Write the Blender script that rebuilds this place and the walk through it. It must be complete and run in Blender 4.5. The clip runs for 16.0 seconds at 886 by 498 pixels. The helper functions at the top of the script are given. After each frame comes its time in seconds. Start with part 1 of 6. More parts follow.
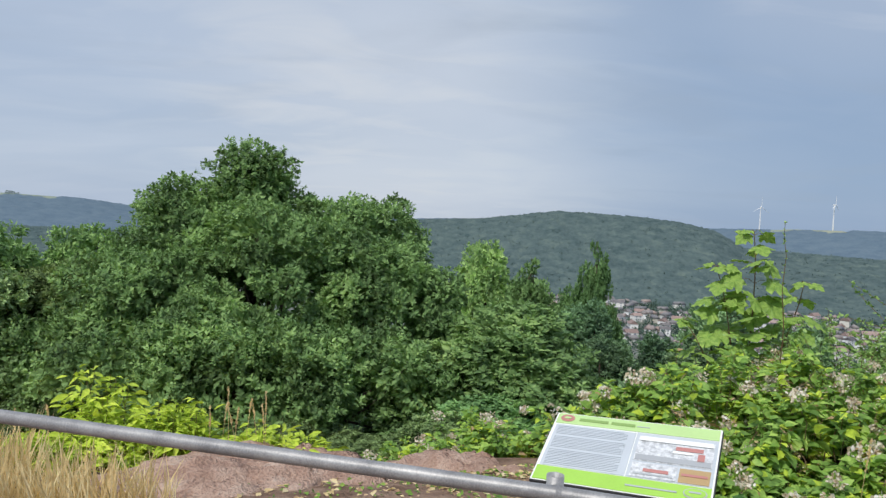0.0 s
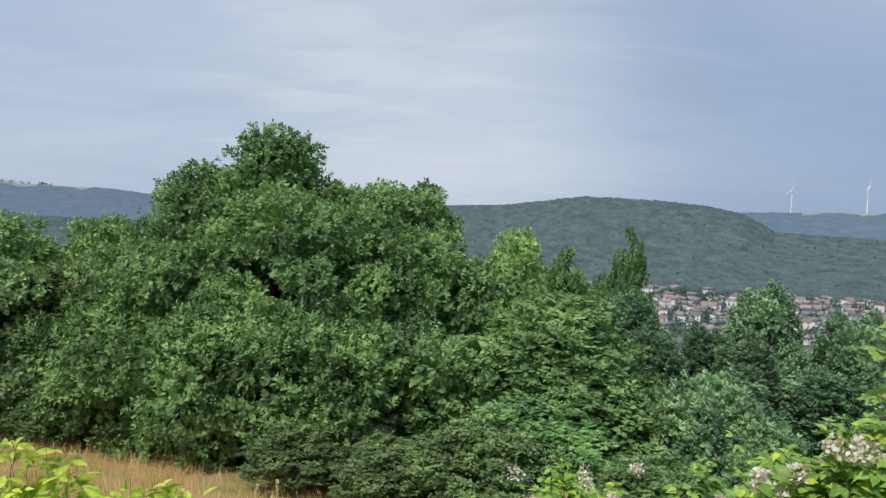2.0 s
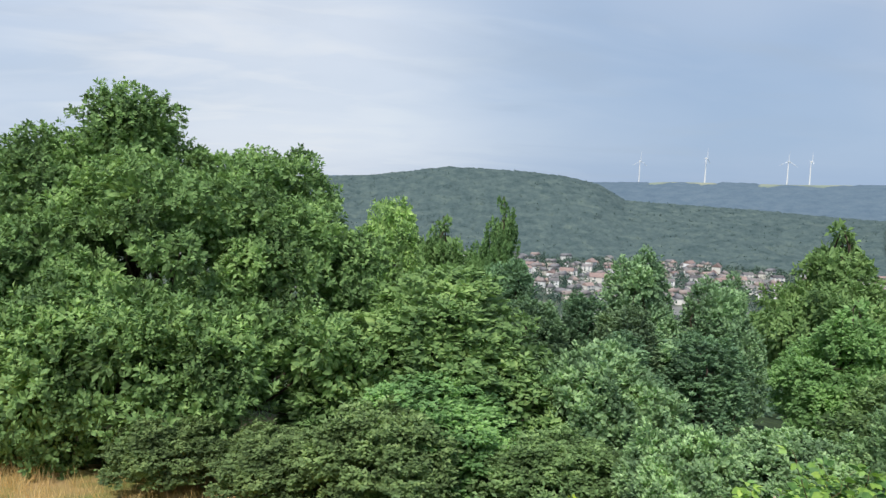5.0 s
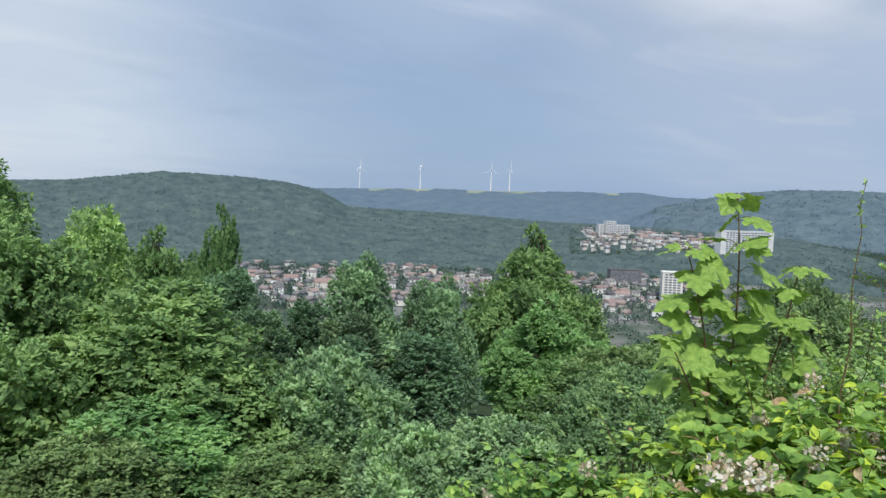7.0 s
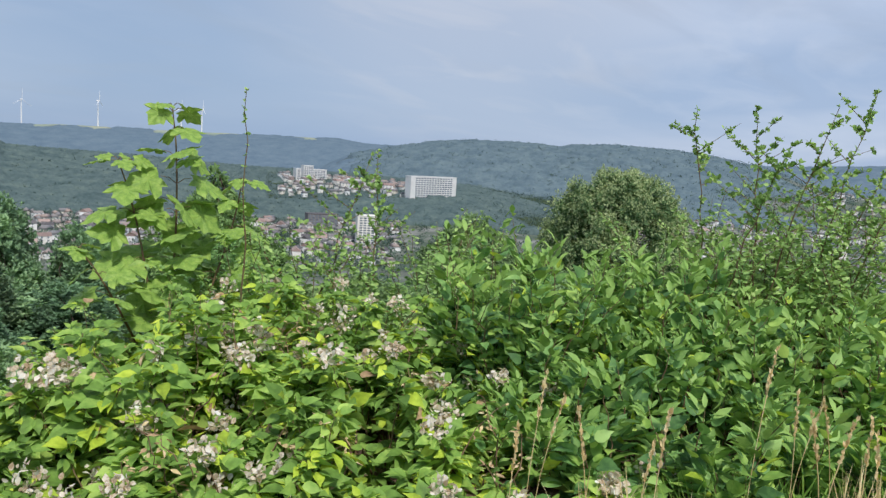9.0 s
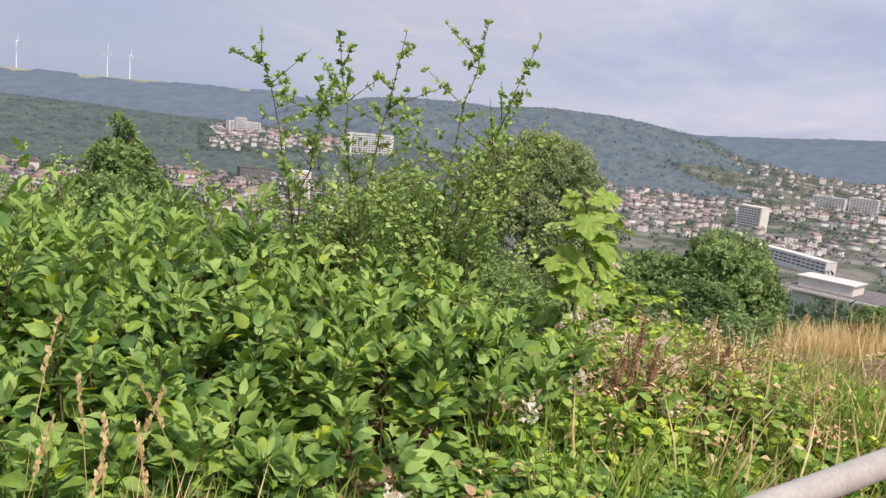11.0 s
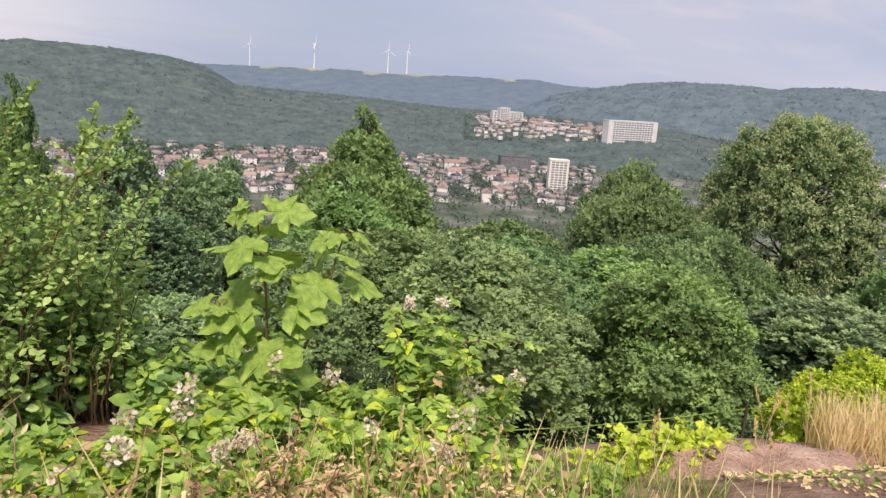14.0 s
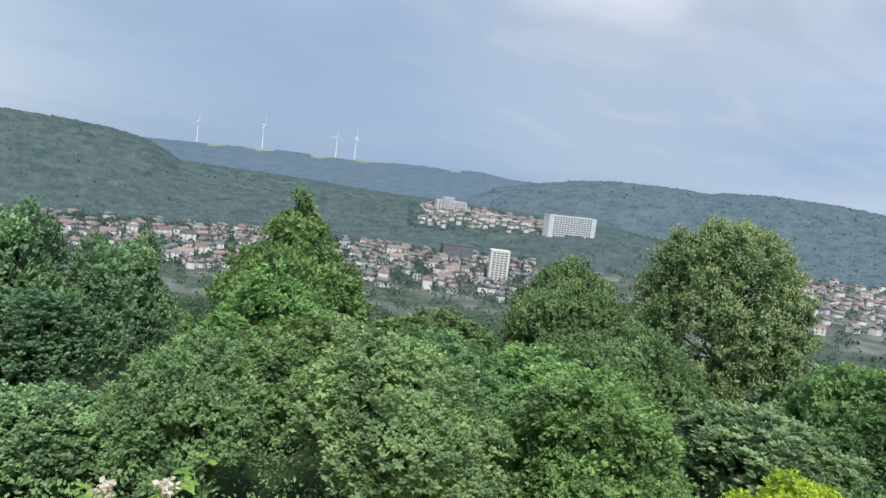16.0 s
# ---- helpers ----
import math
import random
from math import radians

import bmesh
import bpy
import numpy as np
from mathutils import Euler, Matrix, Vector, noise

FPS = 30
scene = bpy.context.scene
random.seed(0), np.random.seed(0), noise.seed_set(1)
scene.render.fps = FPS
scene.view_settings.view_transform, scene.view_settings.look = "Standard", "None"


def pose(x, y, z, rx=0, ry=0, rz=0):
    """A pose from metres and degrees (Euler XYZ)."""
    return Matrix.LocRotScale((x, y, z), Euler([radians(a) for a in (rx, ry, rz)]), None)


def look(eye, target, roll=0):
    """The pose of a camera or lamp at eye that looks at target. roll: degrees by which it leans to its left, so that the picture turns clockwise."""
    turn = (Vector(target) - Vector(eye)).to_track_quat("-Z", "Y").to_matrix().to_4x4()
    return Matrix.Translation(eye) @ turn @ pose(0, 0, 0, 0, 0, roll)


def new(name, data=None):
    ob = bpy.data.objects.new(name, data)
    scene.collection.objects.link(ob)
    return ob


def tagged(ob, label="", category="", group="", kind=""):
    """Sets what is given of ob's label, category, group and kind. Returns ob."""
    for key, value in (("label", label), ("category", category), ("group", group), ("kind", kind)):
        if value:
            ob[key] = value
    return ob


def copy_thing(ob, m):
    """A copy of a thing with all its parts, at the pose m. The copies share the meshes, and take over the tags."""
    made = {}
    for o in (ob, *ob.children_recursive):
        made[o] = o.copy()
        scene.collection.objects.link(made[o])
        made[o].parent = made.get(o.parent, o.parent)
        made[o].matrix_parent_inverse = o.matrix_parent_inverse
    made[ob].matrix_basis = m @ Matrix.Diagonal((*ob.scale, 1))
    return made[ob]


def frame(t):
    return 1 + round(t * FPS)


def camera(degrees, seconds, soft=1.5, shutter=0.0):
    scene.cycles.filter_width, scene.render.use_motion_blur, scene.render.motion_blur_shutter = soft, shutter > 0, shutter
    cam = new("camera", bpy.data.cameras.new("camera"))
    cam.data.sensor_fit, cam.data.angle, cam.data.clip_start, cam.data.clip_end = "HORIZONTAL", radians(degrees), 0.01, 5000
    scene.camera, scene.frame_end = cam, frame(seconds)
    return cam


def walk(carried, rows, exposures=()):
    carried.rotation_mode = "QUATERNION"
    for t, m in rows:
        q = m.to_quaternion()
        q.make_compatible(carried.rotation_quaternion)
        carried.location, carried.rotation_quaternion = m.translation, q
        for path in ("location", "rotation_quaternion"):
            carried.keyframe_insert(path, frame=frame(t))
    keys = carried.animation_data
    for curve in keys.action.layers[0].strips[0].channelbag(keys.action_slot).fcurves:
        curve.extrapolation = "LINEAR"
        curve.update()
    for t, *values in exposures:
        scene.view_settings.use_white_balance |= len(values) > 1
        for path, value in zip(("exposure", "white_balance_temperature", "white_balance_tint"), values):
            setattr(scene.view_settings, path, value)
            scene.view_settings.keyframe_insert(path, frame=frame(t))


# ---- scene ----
cam = camera(61.4, 16.0, soft=1.4)
PATH = [
    (0, (-0.15, -0.879, 1.79), (-0.114, 1.119, 1.709), 2.7),
    (0.5, (-0.238, -0.334, 1.781), (-0.276, 1.662, 1.664), 3.0),
    (1, (-0.412, 0.243, 1.845), (-0.393, 2.238, 1.712), 2.6),
    (1.5, (-0.443, 0.711, 1.843), (-0.435, 2.708, 1.727), 2.8),
    (2, (-0.508, 1.163, 1.784), (-0.54, 3.159, 1.665), 2.1),
    (2.5, (-0.759, 1.675, 1.742), (-0.858, 3.668, 1.61), 0.8),
    (3, (-0.899, 2.008, 1.69), (-1.121, 3.989, 1.527), -0.6),
    (3.5, (-0.867, 2.359, 1.691), (-1.169, 4.326, 1.492), -0.8),
    (4, (-0.999, 2.489, 1.689), (-1.231, 4.463, 1.466), -0.1),
    (4.5, (-1.178, 2.859, 1.678), (-1.172, 4.847, 1.466), 1.1),
    (5, (-1.141, 2.959, 1.643), (-0.813, 4.923, 1.458), 2.0),
    (5.2, (-1.174, 2.973, 1.645), (-0.715, 4.911, 1.464), 2.1),
    (7.3, (-1.06, 2.923, 1.741), (0.04, 4.587, 1.597), 2.1),
    (7.5, (-0.965, 2.778, 1.739), (0.205, 4.393, 1.591), 2.1),
    (8, (-0.698, 2.272, 1.672), (0.642, 3.747, 1.501), 2.0),
    (8.5, (-0.4, 2.045, 1.614), (1.092, 3.36, 1.404), 2.6),
    (9, (0.107, 1.852, 1.61), (1.704, 3.03, 1.359), 3.6),
    (9.5, (0.543, 1.388, 1.554), (2.211, 2.454, 1.266), 4.7),
    (10, (1.029, 0.997, 1.562), (2.734, 1.993, 1.245), 5.9),
    (12.3, (3.403, -0.472, 1.811), (4.888, 0.775, 1.32), 1.7),
    (12.5, (3.647, -0.635, 1.831), (5.062, 0.69, 1.339), 1.2),
    (13, (4.255, -0.871, 1.831), (5.603, 0.533, 1.369), 3.2),
    (13.5, (4.927, -0.907, 1.871), (6.255, 0.526, 1.439), 4.4),
    (14, (5.56, -1.073, 1.856), (6.786, 0.447, 1.424), 4.0),
    (14.5, (6.089, -0.976, 1.837), (7.245, 0.598, 1.406), 4.5),
    (15, (6.541, -0.636, 1.839), (7.688, 0.951, 1.433), 6.2),
    (15.5, (6.869, -0.506, 1.816), (8.084, 1.054, 1.518), 7.9),
    (16, (7.191, -0.392, 1.902), (8.543, 1.069, 1.712), 7.1),
]
walk(cam, [(t, look(eye, target, roll)) for t, eye, target, roll in PATH],
     exposures=[(0.0, -0.15, 6250, 10), (2.4, -0.09, 6200, 11), (4.0, 0.16, 6700, 11), (5.0, 0.12, 6350, 10), (7.5, -0.05, 6150, 9), (9.0, 0.0, 6250, 11), (10.2, 0.08, 6650, 19), (12.3, 0.2, 7700, 25), (14.3, 0.2, 7200, 24), (15.5, 0.2, 6800, 17), (16.0, 0.05, 6200, 9)])

# ---- sky and sun ----
SUN_AZ, SUN_EL = 213.0, 54.0
world = bpy.data.worlds.new("sky")
scene.world = world
world.use_nodes = True
wn, wl = world.node_tree.nodes, world.node_tree.links
wn.clear()


def wnode(kind, **settings):
    n = wn.new(kind)
    for key, value in settings.items():
        setattr(n, key, value)
    return n


def wmath(op, a, b=None, c=None, clamp=False):
    n = wn.new("ShaderNodeMath")
    n.operation, n.use_clamp = op, clamp
    for i, v in enumerate((a, b, c)):
        if v is None:
            continue
        if isinstance(v, (int, float)):
            n.inputs[i].default_value = v
        else:
            wl.new(v, n.inputs[i])
    return n.outputs[0]


def wmix(fac, a, b):
    n = wn.new("ShaderNodeMix")
    n.data_type = "RGBA"
    for i, v in ((0, fac), (6, a), (7, b)):
        if isinstance(v, (int, float)):
            n.inputs[i].default_value = v
        elif isinstance(v, tuple):
            n.inputs[i].default_value = (*v, 1)
        else:
            wl.new(v, n.inputs[i])
    return n.outputs[2]


nishita = wnode("ShaderNodeTexSky", sky_type="NISHITA", sun_disc=False)
nishita.sun_elevation, nishita.sun_rotation = radians(SUN_EL), radians(SUN_AZ)
coords = wn.new("ShaderNodeTexCoord")
split = wn.new("ShaderNodeSeparateXYZ")
wl.new(coords.outputs["Generated"], split.inputs[0])
dx, dy, dz = split.outputs
lift = wmath("ADD", wmath("MAXIMUM", dz, 0.0), 0.16)
flat = wn.new("ShaderNodeCombineXYZ")
wl.new(wmath("DIVIDE", dx, lift), flat.inputs[0])
wl.new(wmath("DIVIDE", dy, lift), flat.inputs[1])


def clouds(scale, detail, seed, stretch=(1, 1, 1)):
    m = wn.new("ShaderNodeMapping")
    m.inputs["Location"].default_value = (seed, seed * 0.7, 0)
    m.inputs["Scale"].default_value = stretch
    wl.new(flat.outputs[0], m.inputs[0])
    n = wn.new("ShaderNodeTexNoise")
    n.inputs["Scale"].default_value, n.inputs["Detail"].default_value, n.inputs["Roughness"].default_value = scale, detail, 0.5
    n.inputs["Distortion"].default_value = 0.7
    wl.new(m.outputs[0], n.inputs["Vector"])
    return n.outputs["Fac"]


def toward(az, el, width):
    """1 in that direction of the sky, falling to 0 over a width in degrees."""
    a, e = radians(az), radians(el)
    n = wn.new("ShaderNodeVectorMath")
    n.operation = "DOT_PRODUCT"
    n.inputs[1].default_value = (math.sin(a) * math.cos(e), math.cos(a) * math.cos(e), math.sin(e))
    wl.new(coords.outputs["Generated"], n.inputs[0])
    r = wn.new("ShaderNodeMapRange")
    r.interpolation_type = "SMOOTHSTEP"
    r.inputs["From Min"].default_value, r.inputs["From Max"].default_value = math.cos(radians(width)), 1.0
    wl.new(n.outputs["Value"], r.inputs["Value"])
    return r.outputs[0]


big, small = clouds(0.45, 4, 3.1), clouds(1.6, 7, 7.7, (1.0, 1.6, 1))
grey = wmath("MULTIPLY", wmath("SUBTRACT", big, 0.40), 3.6, clamp=True)
layer = wmix(grey, (0.33, 0.42, 0.57), (0.50, 0.56, 0.67))
wisps = wmath("MULTIPLY", wmath("SUBTRACT", small, 0.47), 2.6, clamp=True)
high = wmath("MULTIPLY", wmath("MULTIPLY", dz, 3.4), wisps, clamp=True)
layer = wmix(high, layer, (0.53, 0.575, 0.655))
layer = wmix(wmath("MULTIPLY", wisps, 0.25), layer, (0.62, 0.66, 0.74))
dark = wmath("MULTIPLY", wmath("SUBTRACT", clouds(1.0, 6, 15.3, (1.0, 1.9, 1)), 0.52), 4.0, clamp=True)
layer = wmix(wmath("MULTIPLY", wmath("MULTIPLY", dz, 3.0, clamp=True), dark), layer, (0.27, 0.33, 0.43))
layer = wmix(wmath("MULTIPLY", toward(0, 8, 27), wmath("ADD", wmath("MULTIPLY", wisps, 0.45), 0.4)), layer, (0.57, 0.625, 0.68))
layer = wmix(wmath("MULTIPLY", toward(40, 7.0, 36), 0.8), layer, (0.255, 0.36, 0.52))
layer = wmix(wmath("MULTIPLY", toward(-34, 4, 26), 0.5), layer, (0.50, 0.56, 0.64))
layer = wmix(wmath("MULTIPLY", toward(54, 19, 22), wmath("ADD", wmath("MULTIPLY", wisps, 0.55), 0.5, clamp=True)), layer, (0.54, 0.555, 0.60))
layer = wmix(wmath("MULTIPLY", toward(52, 18, 9), wmath("MULTIPLY", grey, 0.8)), layer, (0.80, 0.78, 0.78))
layer = wmix(wmath("MULTIPLY", toward(26, 14, 26), wmath("ADD", wmath("MULTIPLY", dark, 0.4), 0.3)), layer, (0.32, 0.39, 0.49))
layer = wmix(wmath("MULTIPLY", toward(57, 15, 16), wmath("MULTIPLY", dark, 0.75)), layer, (0.40, 0.44, 0.52))
layer = wmix(wmath("MULTIPLY", toward(-7, 9.5, 15), wmath("ADD", wmath("MULTIPLY", wisps, 0.6), 0.15)), layer, (0.66, 0.66, 0.67))
layer = wmix(wmath("MULTIPLY", toward(-1, 5, 16), 0.25), layer, (0.62, 0.64, 0.67))
layer = wmix(wmath("MULTIPLY", toward(29, 20, 12), wmath("ADD", wmath("MULTIPLY", wisps, 0.6), 0.2)), layer, (0.70, 0.71, 0.74))
scaled = wn.new("ShaderNodeVectorMath")
scaled.operation = "SCALE"
scaled.inputs["Scale"].default_value = 0.08
wl.new(nishita.outputs[0], scaled.inputs[0])
sky = wmix(0.9, scaled.outputs[0], layer)
back = wn.new("ShaderNodeBackground")
wl.new(sky, back.inputs["Color"])
back.inputs["Strength"].default_value = 1.2
wout = wn.new("ShaderNodeOutputWorld")
wl.new(back.outputs[0], wout.inputs[0])

sun_data = bpy.data.lights.new("sun", "SUN")
sun_data.energy, sun_data.angle, sun_data.color = 3.5, radians(6), (1.0, 0.93, 0.82)
sun = new("sun", sun_data)
a, e = radians(SUN_AZ), radians(SUN_EL)
sun.matrix_world = look((math.sin(a) * math.cos(e) * 50, math.cos(a) * math.cos(e) * 50, math.sin(e) * 50), (0, 0, 0))

# ---- materials ----


def material(name, stops, scale=6.0, rough=0.8, bump=0.3, fine=60.0, metal=0.0, vary=0.0, through_light=0.0, bump_dist=0.02, spec=0.3, island=False, single=0.0, lo=0.28, hi=0.72):
    """Colour from noise at two scales over the stops, with bump; vary: by piece; through_light: leaves that let light pass."""
    m = bpy.data.materials.new(name)
    m.use_nodes = True
    nt, nodes, links = m.node_tree, m.node_tree.nodes, m.node_tree.links
    p = nodes["Principled BSDF"]
    p.inputs["Roughness"].default_value, p.inputs["Metallic"].default_value = rough, metal
    p.inputs["Specular IOR Level"].default_value = spec
    tc = nodes.new("ShaderNodeTexCoord")
    coarse, grain = nodes.new("ShaderNodeTexNoise"), nodes.new("ShaderNodeTexNoise")
    for n, s, d in ((coarse, scale, 5), (grain, fine, 3)):
        n.inputs["Scale"].default_value, n.inputs["Detail"].default_value = s, d
        links.new(tc.outputs["Object"], n.inputs["Vector"])
    mixed = nodes.new("ShaderNodeMath")
    mixed.operation = "MULTIPLY_ADD"
    mixed.inputs[1].default_value = 0.35
    links.new(grain.outputs["Fac"], mixed.inputs[0])
    half = nodes.new("ShaderNodeMath")
    half.operation = "MULTIPLY"
    half.inputs[1].default_value = 0.65
    links.new(coarse.outputs["Fac"], half.inputs[0])
    links.new(half.outputs[0], mixed.inputs[2])
    value = mixed.outputs[0]
    if vary:
        if island:
            g = nodes.new("ShaderNodeNewGeometry")
            rnd = g.outputs["Random Per Island"]
        else:
            g = nodes.new("ShaderNodeObjectInfo")
            rnd = g.outputs["Random"]
        v = nodes.new("ShaderNodeMath")
        v.operation = "MULTIPLY_ADD"
        v.inputs[1].default_value = vary
        links.new(rnd, v.inputs[0])
        s = nodes.new("ShaderNodeMath")
        s.operation = "ADD"
        s.inputs[1].default_value = -vary / 2
        links.new(value, s.inputs[0])
        links.new(s.outputs[0], v.inputs[2])
        value = v.outputs[0]
    ramp = nodes.new("ShaderNodeValToRGB")
    els = ramp.color_ramp.elements
    while len(els) < len(stops):
        els.new(0.5)
    for i, c in enumerate(stops):
        els[i].position = lo + (hi - lo) * i / max(1, len(stops) - 1)
        els[i].color = (*c, 1)
    links.new(value, ramp.inputs[0])
    colour = ramp.outputs[0]
    if single:
        info, tone, shift = nodes.new("ShaderNodeObjectInfo"), nodes.new("ShaderNodeHueSaturation"), nodes.new("ShaderNodeMapRange")
        links.new(info.outputs["Random"], shift.inputs["Value"])
        shift.inputs["To Min"].default_value, shift.inputs["To Max"].default_value = 0.5 - 0.016 * single, 0.5 + 0.014 * single
        links.new(shift.outputs[0], tone.inputs["Hue"])
        power = nodes.new("ShaderNodeMath")
        power.operation = "PINGPONG"
        power.inputs[1].default_value = 0.23
        links.new(info.outputs["Random"], power.inputs[0])
        gain = nodes.new("ShaderNodeMapRange")
        gain.inputs["From Max"].default_value = 0.23
        gain.inputs["To Min"].default_value, gain.inputs["To Max"].default_value = 1 - 0.2 * single, 1 + 0.25 * single
        links.new(power.outputs[0], gain.inputs["Value"])
        links.new(gain.outputs[0], tone.inputs["Value"])
        tone.inputs["Saturation"].default_value = 0.94
        links.new(colour, tone.inputs["Color"])
        colour = tone.outputs[0]
    links.new(colour, p.inputs["Base Color"])
    if bump:
        b = nodes.new("ShaderNodeBump")
        b.inputs["Strength"].default_value, b.inputs["Distance"].default_value = bump, bump_dist
        links.new(mixed.outputs[0], b.inputs["Height"])
        links.new(b.outputs[0], p.inputs["Normal"])
    if through_light:
        tr = nodes.new("ShaderNodeBsdfTranslucent")
        hue = nodes.new("ShaderNodeMix")
        hue.data_type, hue.blend_type = "RGBA", "MULTIPLY"
        hue.inputs[0].default_value = 1
        hue.inputs[7].default_value = (1.1, 1.05, 0.74, 1)
        links.new(colour, hue.inputs[6])
        links.new(hue.outputs[2], tr.inputs["Color"])
        mx = nodes.new("ShaderNodeMixShader")
        mx.inputs[0].default_value = through_light
        links.new(p.outputs[0], mx.inputs[1])
        links.new(tr.outputs[0], mx.inputs[2])
        links.new(mx.outputs[0], nodes["Material Output"].inputs[0])
    return m


def leafy(name, dark, mid, light, gloss=0.5, scale=0.8, gain=1.0, vary=0.2, shine=0.2, single=0.0):
    dark, mid, light = [tuple(min(0.85, k * gain * c) for c in col) for k, col in ((1.5, dark), (1.6, mid), (1.6, light))]
    return material(name, (dark, mid, light), scale=scale, fine=scale * 9, rough=gloss, bump=0, vary=vary, island=True, through_light=0.3, spec=shine, single=single, lo=0.34, hi=0.66)


M_ASH = leafy("ash leaves", (0.030, 0.050, 0.019), (0.074, 0.124, 0.041), (0.148, 0.216, 0.072), gloss=0.65, gain=1.55, vary=0.1, single=1.0, scale=0.55)
M_MAPLE = leafy("maple leaves", (0.034, 0.064, 0.024), (0.084, 0.146, 0.048), (0.166, 0.246, 0.078), gloss=0.65, gain=1.8, vary=0.1, single=1.0, scale=0.55)
M_HAZEL = leafy("hazel leaves", (0.030, 0.051, 0.020), (0.066, 0.112, 0.040), (0.126, 0.190, 0.068), gloss=0.65, gain=1.75, vary=0.12, single=1.0, scale=0.55)
M_DARK = leafy("hornbeam leaves", (0.034, 0.058, 0.034), (0.060, 0.104, 0.054), (0.106, 0.166, 0.082), gloss=0.65, gain=1.95, vary=0.1, single=1.0, scale=0.55)
M_OAK = leafy("oak leaves", (0.030, 0.056, 0.026), (0.066, 0.112, 0.046), (0.112, 0.172, 0.070), gloss=0.65, gain=2.0, vary=0.1, single=1.0, scale=0.55)
M_SALLOW = leafy("sallow leaves", (0.040, 0.068, 0.030), (0.082, 0.130, 0.056), (0.148, 0.205, 0.084), gloss=0.65, gain=1.9, vary=0.1, single=1.0, scale=0.55)
M_GREY = leafy("willow leaves", (0.036, 0.064, 0.034), (0.084, 0.138, 0.068), (0.165, 0.240, 0.110), gloss=0.65, gain=1.9, vary=0.1, single=1.0, scale=0.55)
M_ROBINIA = leafy("robinia leaves", (0.044, 0.084, 0.030), (0.084, 0.148, 0.048), (0.138, 0.215, 0.074), gloss=0.65, gain=1.5, vary=0.1, single=1.0, scale=0.55)
M_LINDEN = leafy("linden leaves", (0.036, 0.066, 0.030), (0.066, 0.112, 0.048), (0.120, 0.170, 0.078), gloss=0.7, gain=1.5, vary=0.2, scale=0.55)
M_BLOOM = leafy("linden bracts", (0.13, 0.175, 0.08), (0.195, 0.24, 0.115), (0.27, 0.31, 0.17), gain=1.2, gloss=0.7, vary=0.2, scale=0.55)
M_LIME = leafy("yellow-green leaves", (0.14, 0.20, 0.025), (0.25, 0.33, 0.035), (0.37, 0.44, 0.06), scale=4, gain=1.2)
M_BRAMBLE = leafy("bramble leaves", (0.070, 0.130, 0.028), (0.138, 0.236, 0.050), (0.262, 0.365, 0.085), gain=1.12, gloss=0.5, scale=3)
M_DOGWOOD = leafy("dogwood leaves", (0.044, 0.098, 0.034), (0.094, 0.186, 0.056), (0.200, 0.305, 0.095), gain=1.2, gloss=0.5, scale=3, vary=0.35)
M_SYCAMORE = leafy("sycamore leaves", (0.098, 0.172, 0.038), (0.165, 0.262, 0.056), (0.255, 0.350, 0.084), gain=1.02, gloss=0.5, scale=4)
M_TIP = leafy("fresh shoot leaves", (0.115, 0.205, 0.050), (0.165, 0.275, 0.070), (0.225, 0.340, 0.095), gain=1.0, gloss=0.5, scale=3)
M_THORN = leafy("hawthorn leaves", (0.062, 0.118, 0.034), (0.125, 0.200, 0.060), (0.220, 0.300, 0.105), gain=1.4, gloss=0.5, scale=3)
M_DRYLEAF = leafy("dry leaves", (0.19, 0.12, 0.07), (0.36, 0.25, 0.145), (0.50, 0.39, 0.25), gloss=0.8, scale=5)
M_BLOSSOM = leafy("bramble blossom", (0.30, 0.22, 0.14), (0.50, 0.45, 0.38), (0.56, 0.55, 0.52), gloss=0.8, scale=20)
M_MEADOW = leafy("meadow grass", (0.34, 0.28, 0.11), (0.48, 0.35, 0.165), (0.56, 0.41, 0.22), gloss=0.8, scale=0.5)
M_STRAW = leafy("dry grass", (0.36, 0.28, 0.14), (0.50, 0.40, 0.22), (0.56, 0.48, 0.31), gloss=0.8, scale=5)
M_GRASS = leafy("green grass", (0.06, 0.13, 0.025), (0.12, 0.22, 0.04), (0.22, 0.31, 0.07), gloss=0.6, scale=5)
M_BARK = material("bark", ((0.05, 0.035, 0.025), (0.10, 0.075, 0.055), (0.16, 0.13, 0.10)), scale=3, fine=40, bump=0.8)
M_CANE = material("bramble stems", ((0.10, 0.06, 0.035), (0.17, 0.11, 0.06), (0.16, 0.19, 0.07)), scale=8, fine=60, bump=0.3)
M_STEEL = material("weathered galvanised steel", ((0.15, 0.15, 0.155), (0.29, 0.29, 0.295), (0.48, 0.48, 0.48)), scale=7, fine=140, rough=0.5, metal=0.35, bump=0.2, bump_dist=0.003)
# lighter and less metallic than M_STEEL, for the right-hand rails
M_PALE_STEEL = material("pale steel", ((0.30, 0.29, 0.27), (0.44, 0.43, 0.40), (0.58, 0.57, 0.53)), scale=5, fine=90, rough=0.6, metal=0.1, bump=0.2, bump_dist=0.003)
M_ROCK = material("red sandstone", ((0.18, 0.112, 0.088), (0.36, 0.235, 0.18), (0.50, 0.36, 0.285), (0.58, 0.49, 0.41)), scale=4.2, fine=46, bump=1.0, bump_dist=0.08, rough=0.95, spec=0.1)
M_SOIL = material("path soil", ((0.14, 0.09, 0.055), (0.24, 0.165, 0.10), (0.34, 0.26, 0.17)), scale=1.5, fine=40, bump=0.7, rough=0.95)
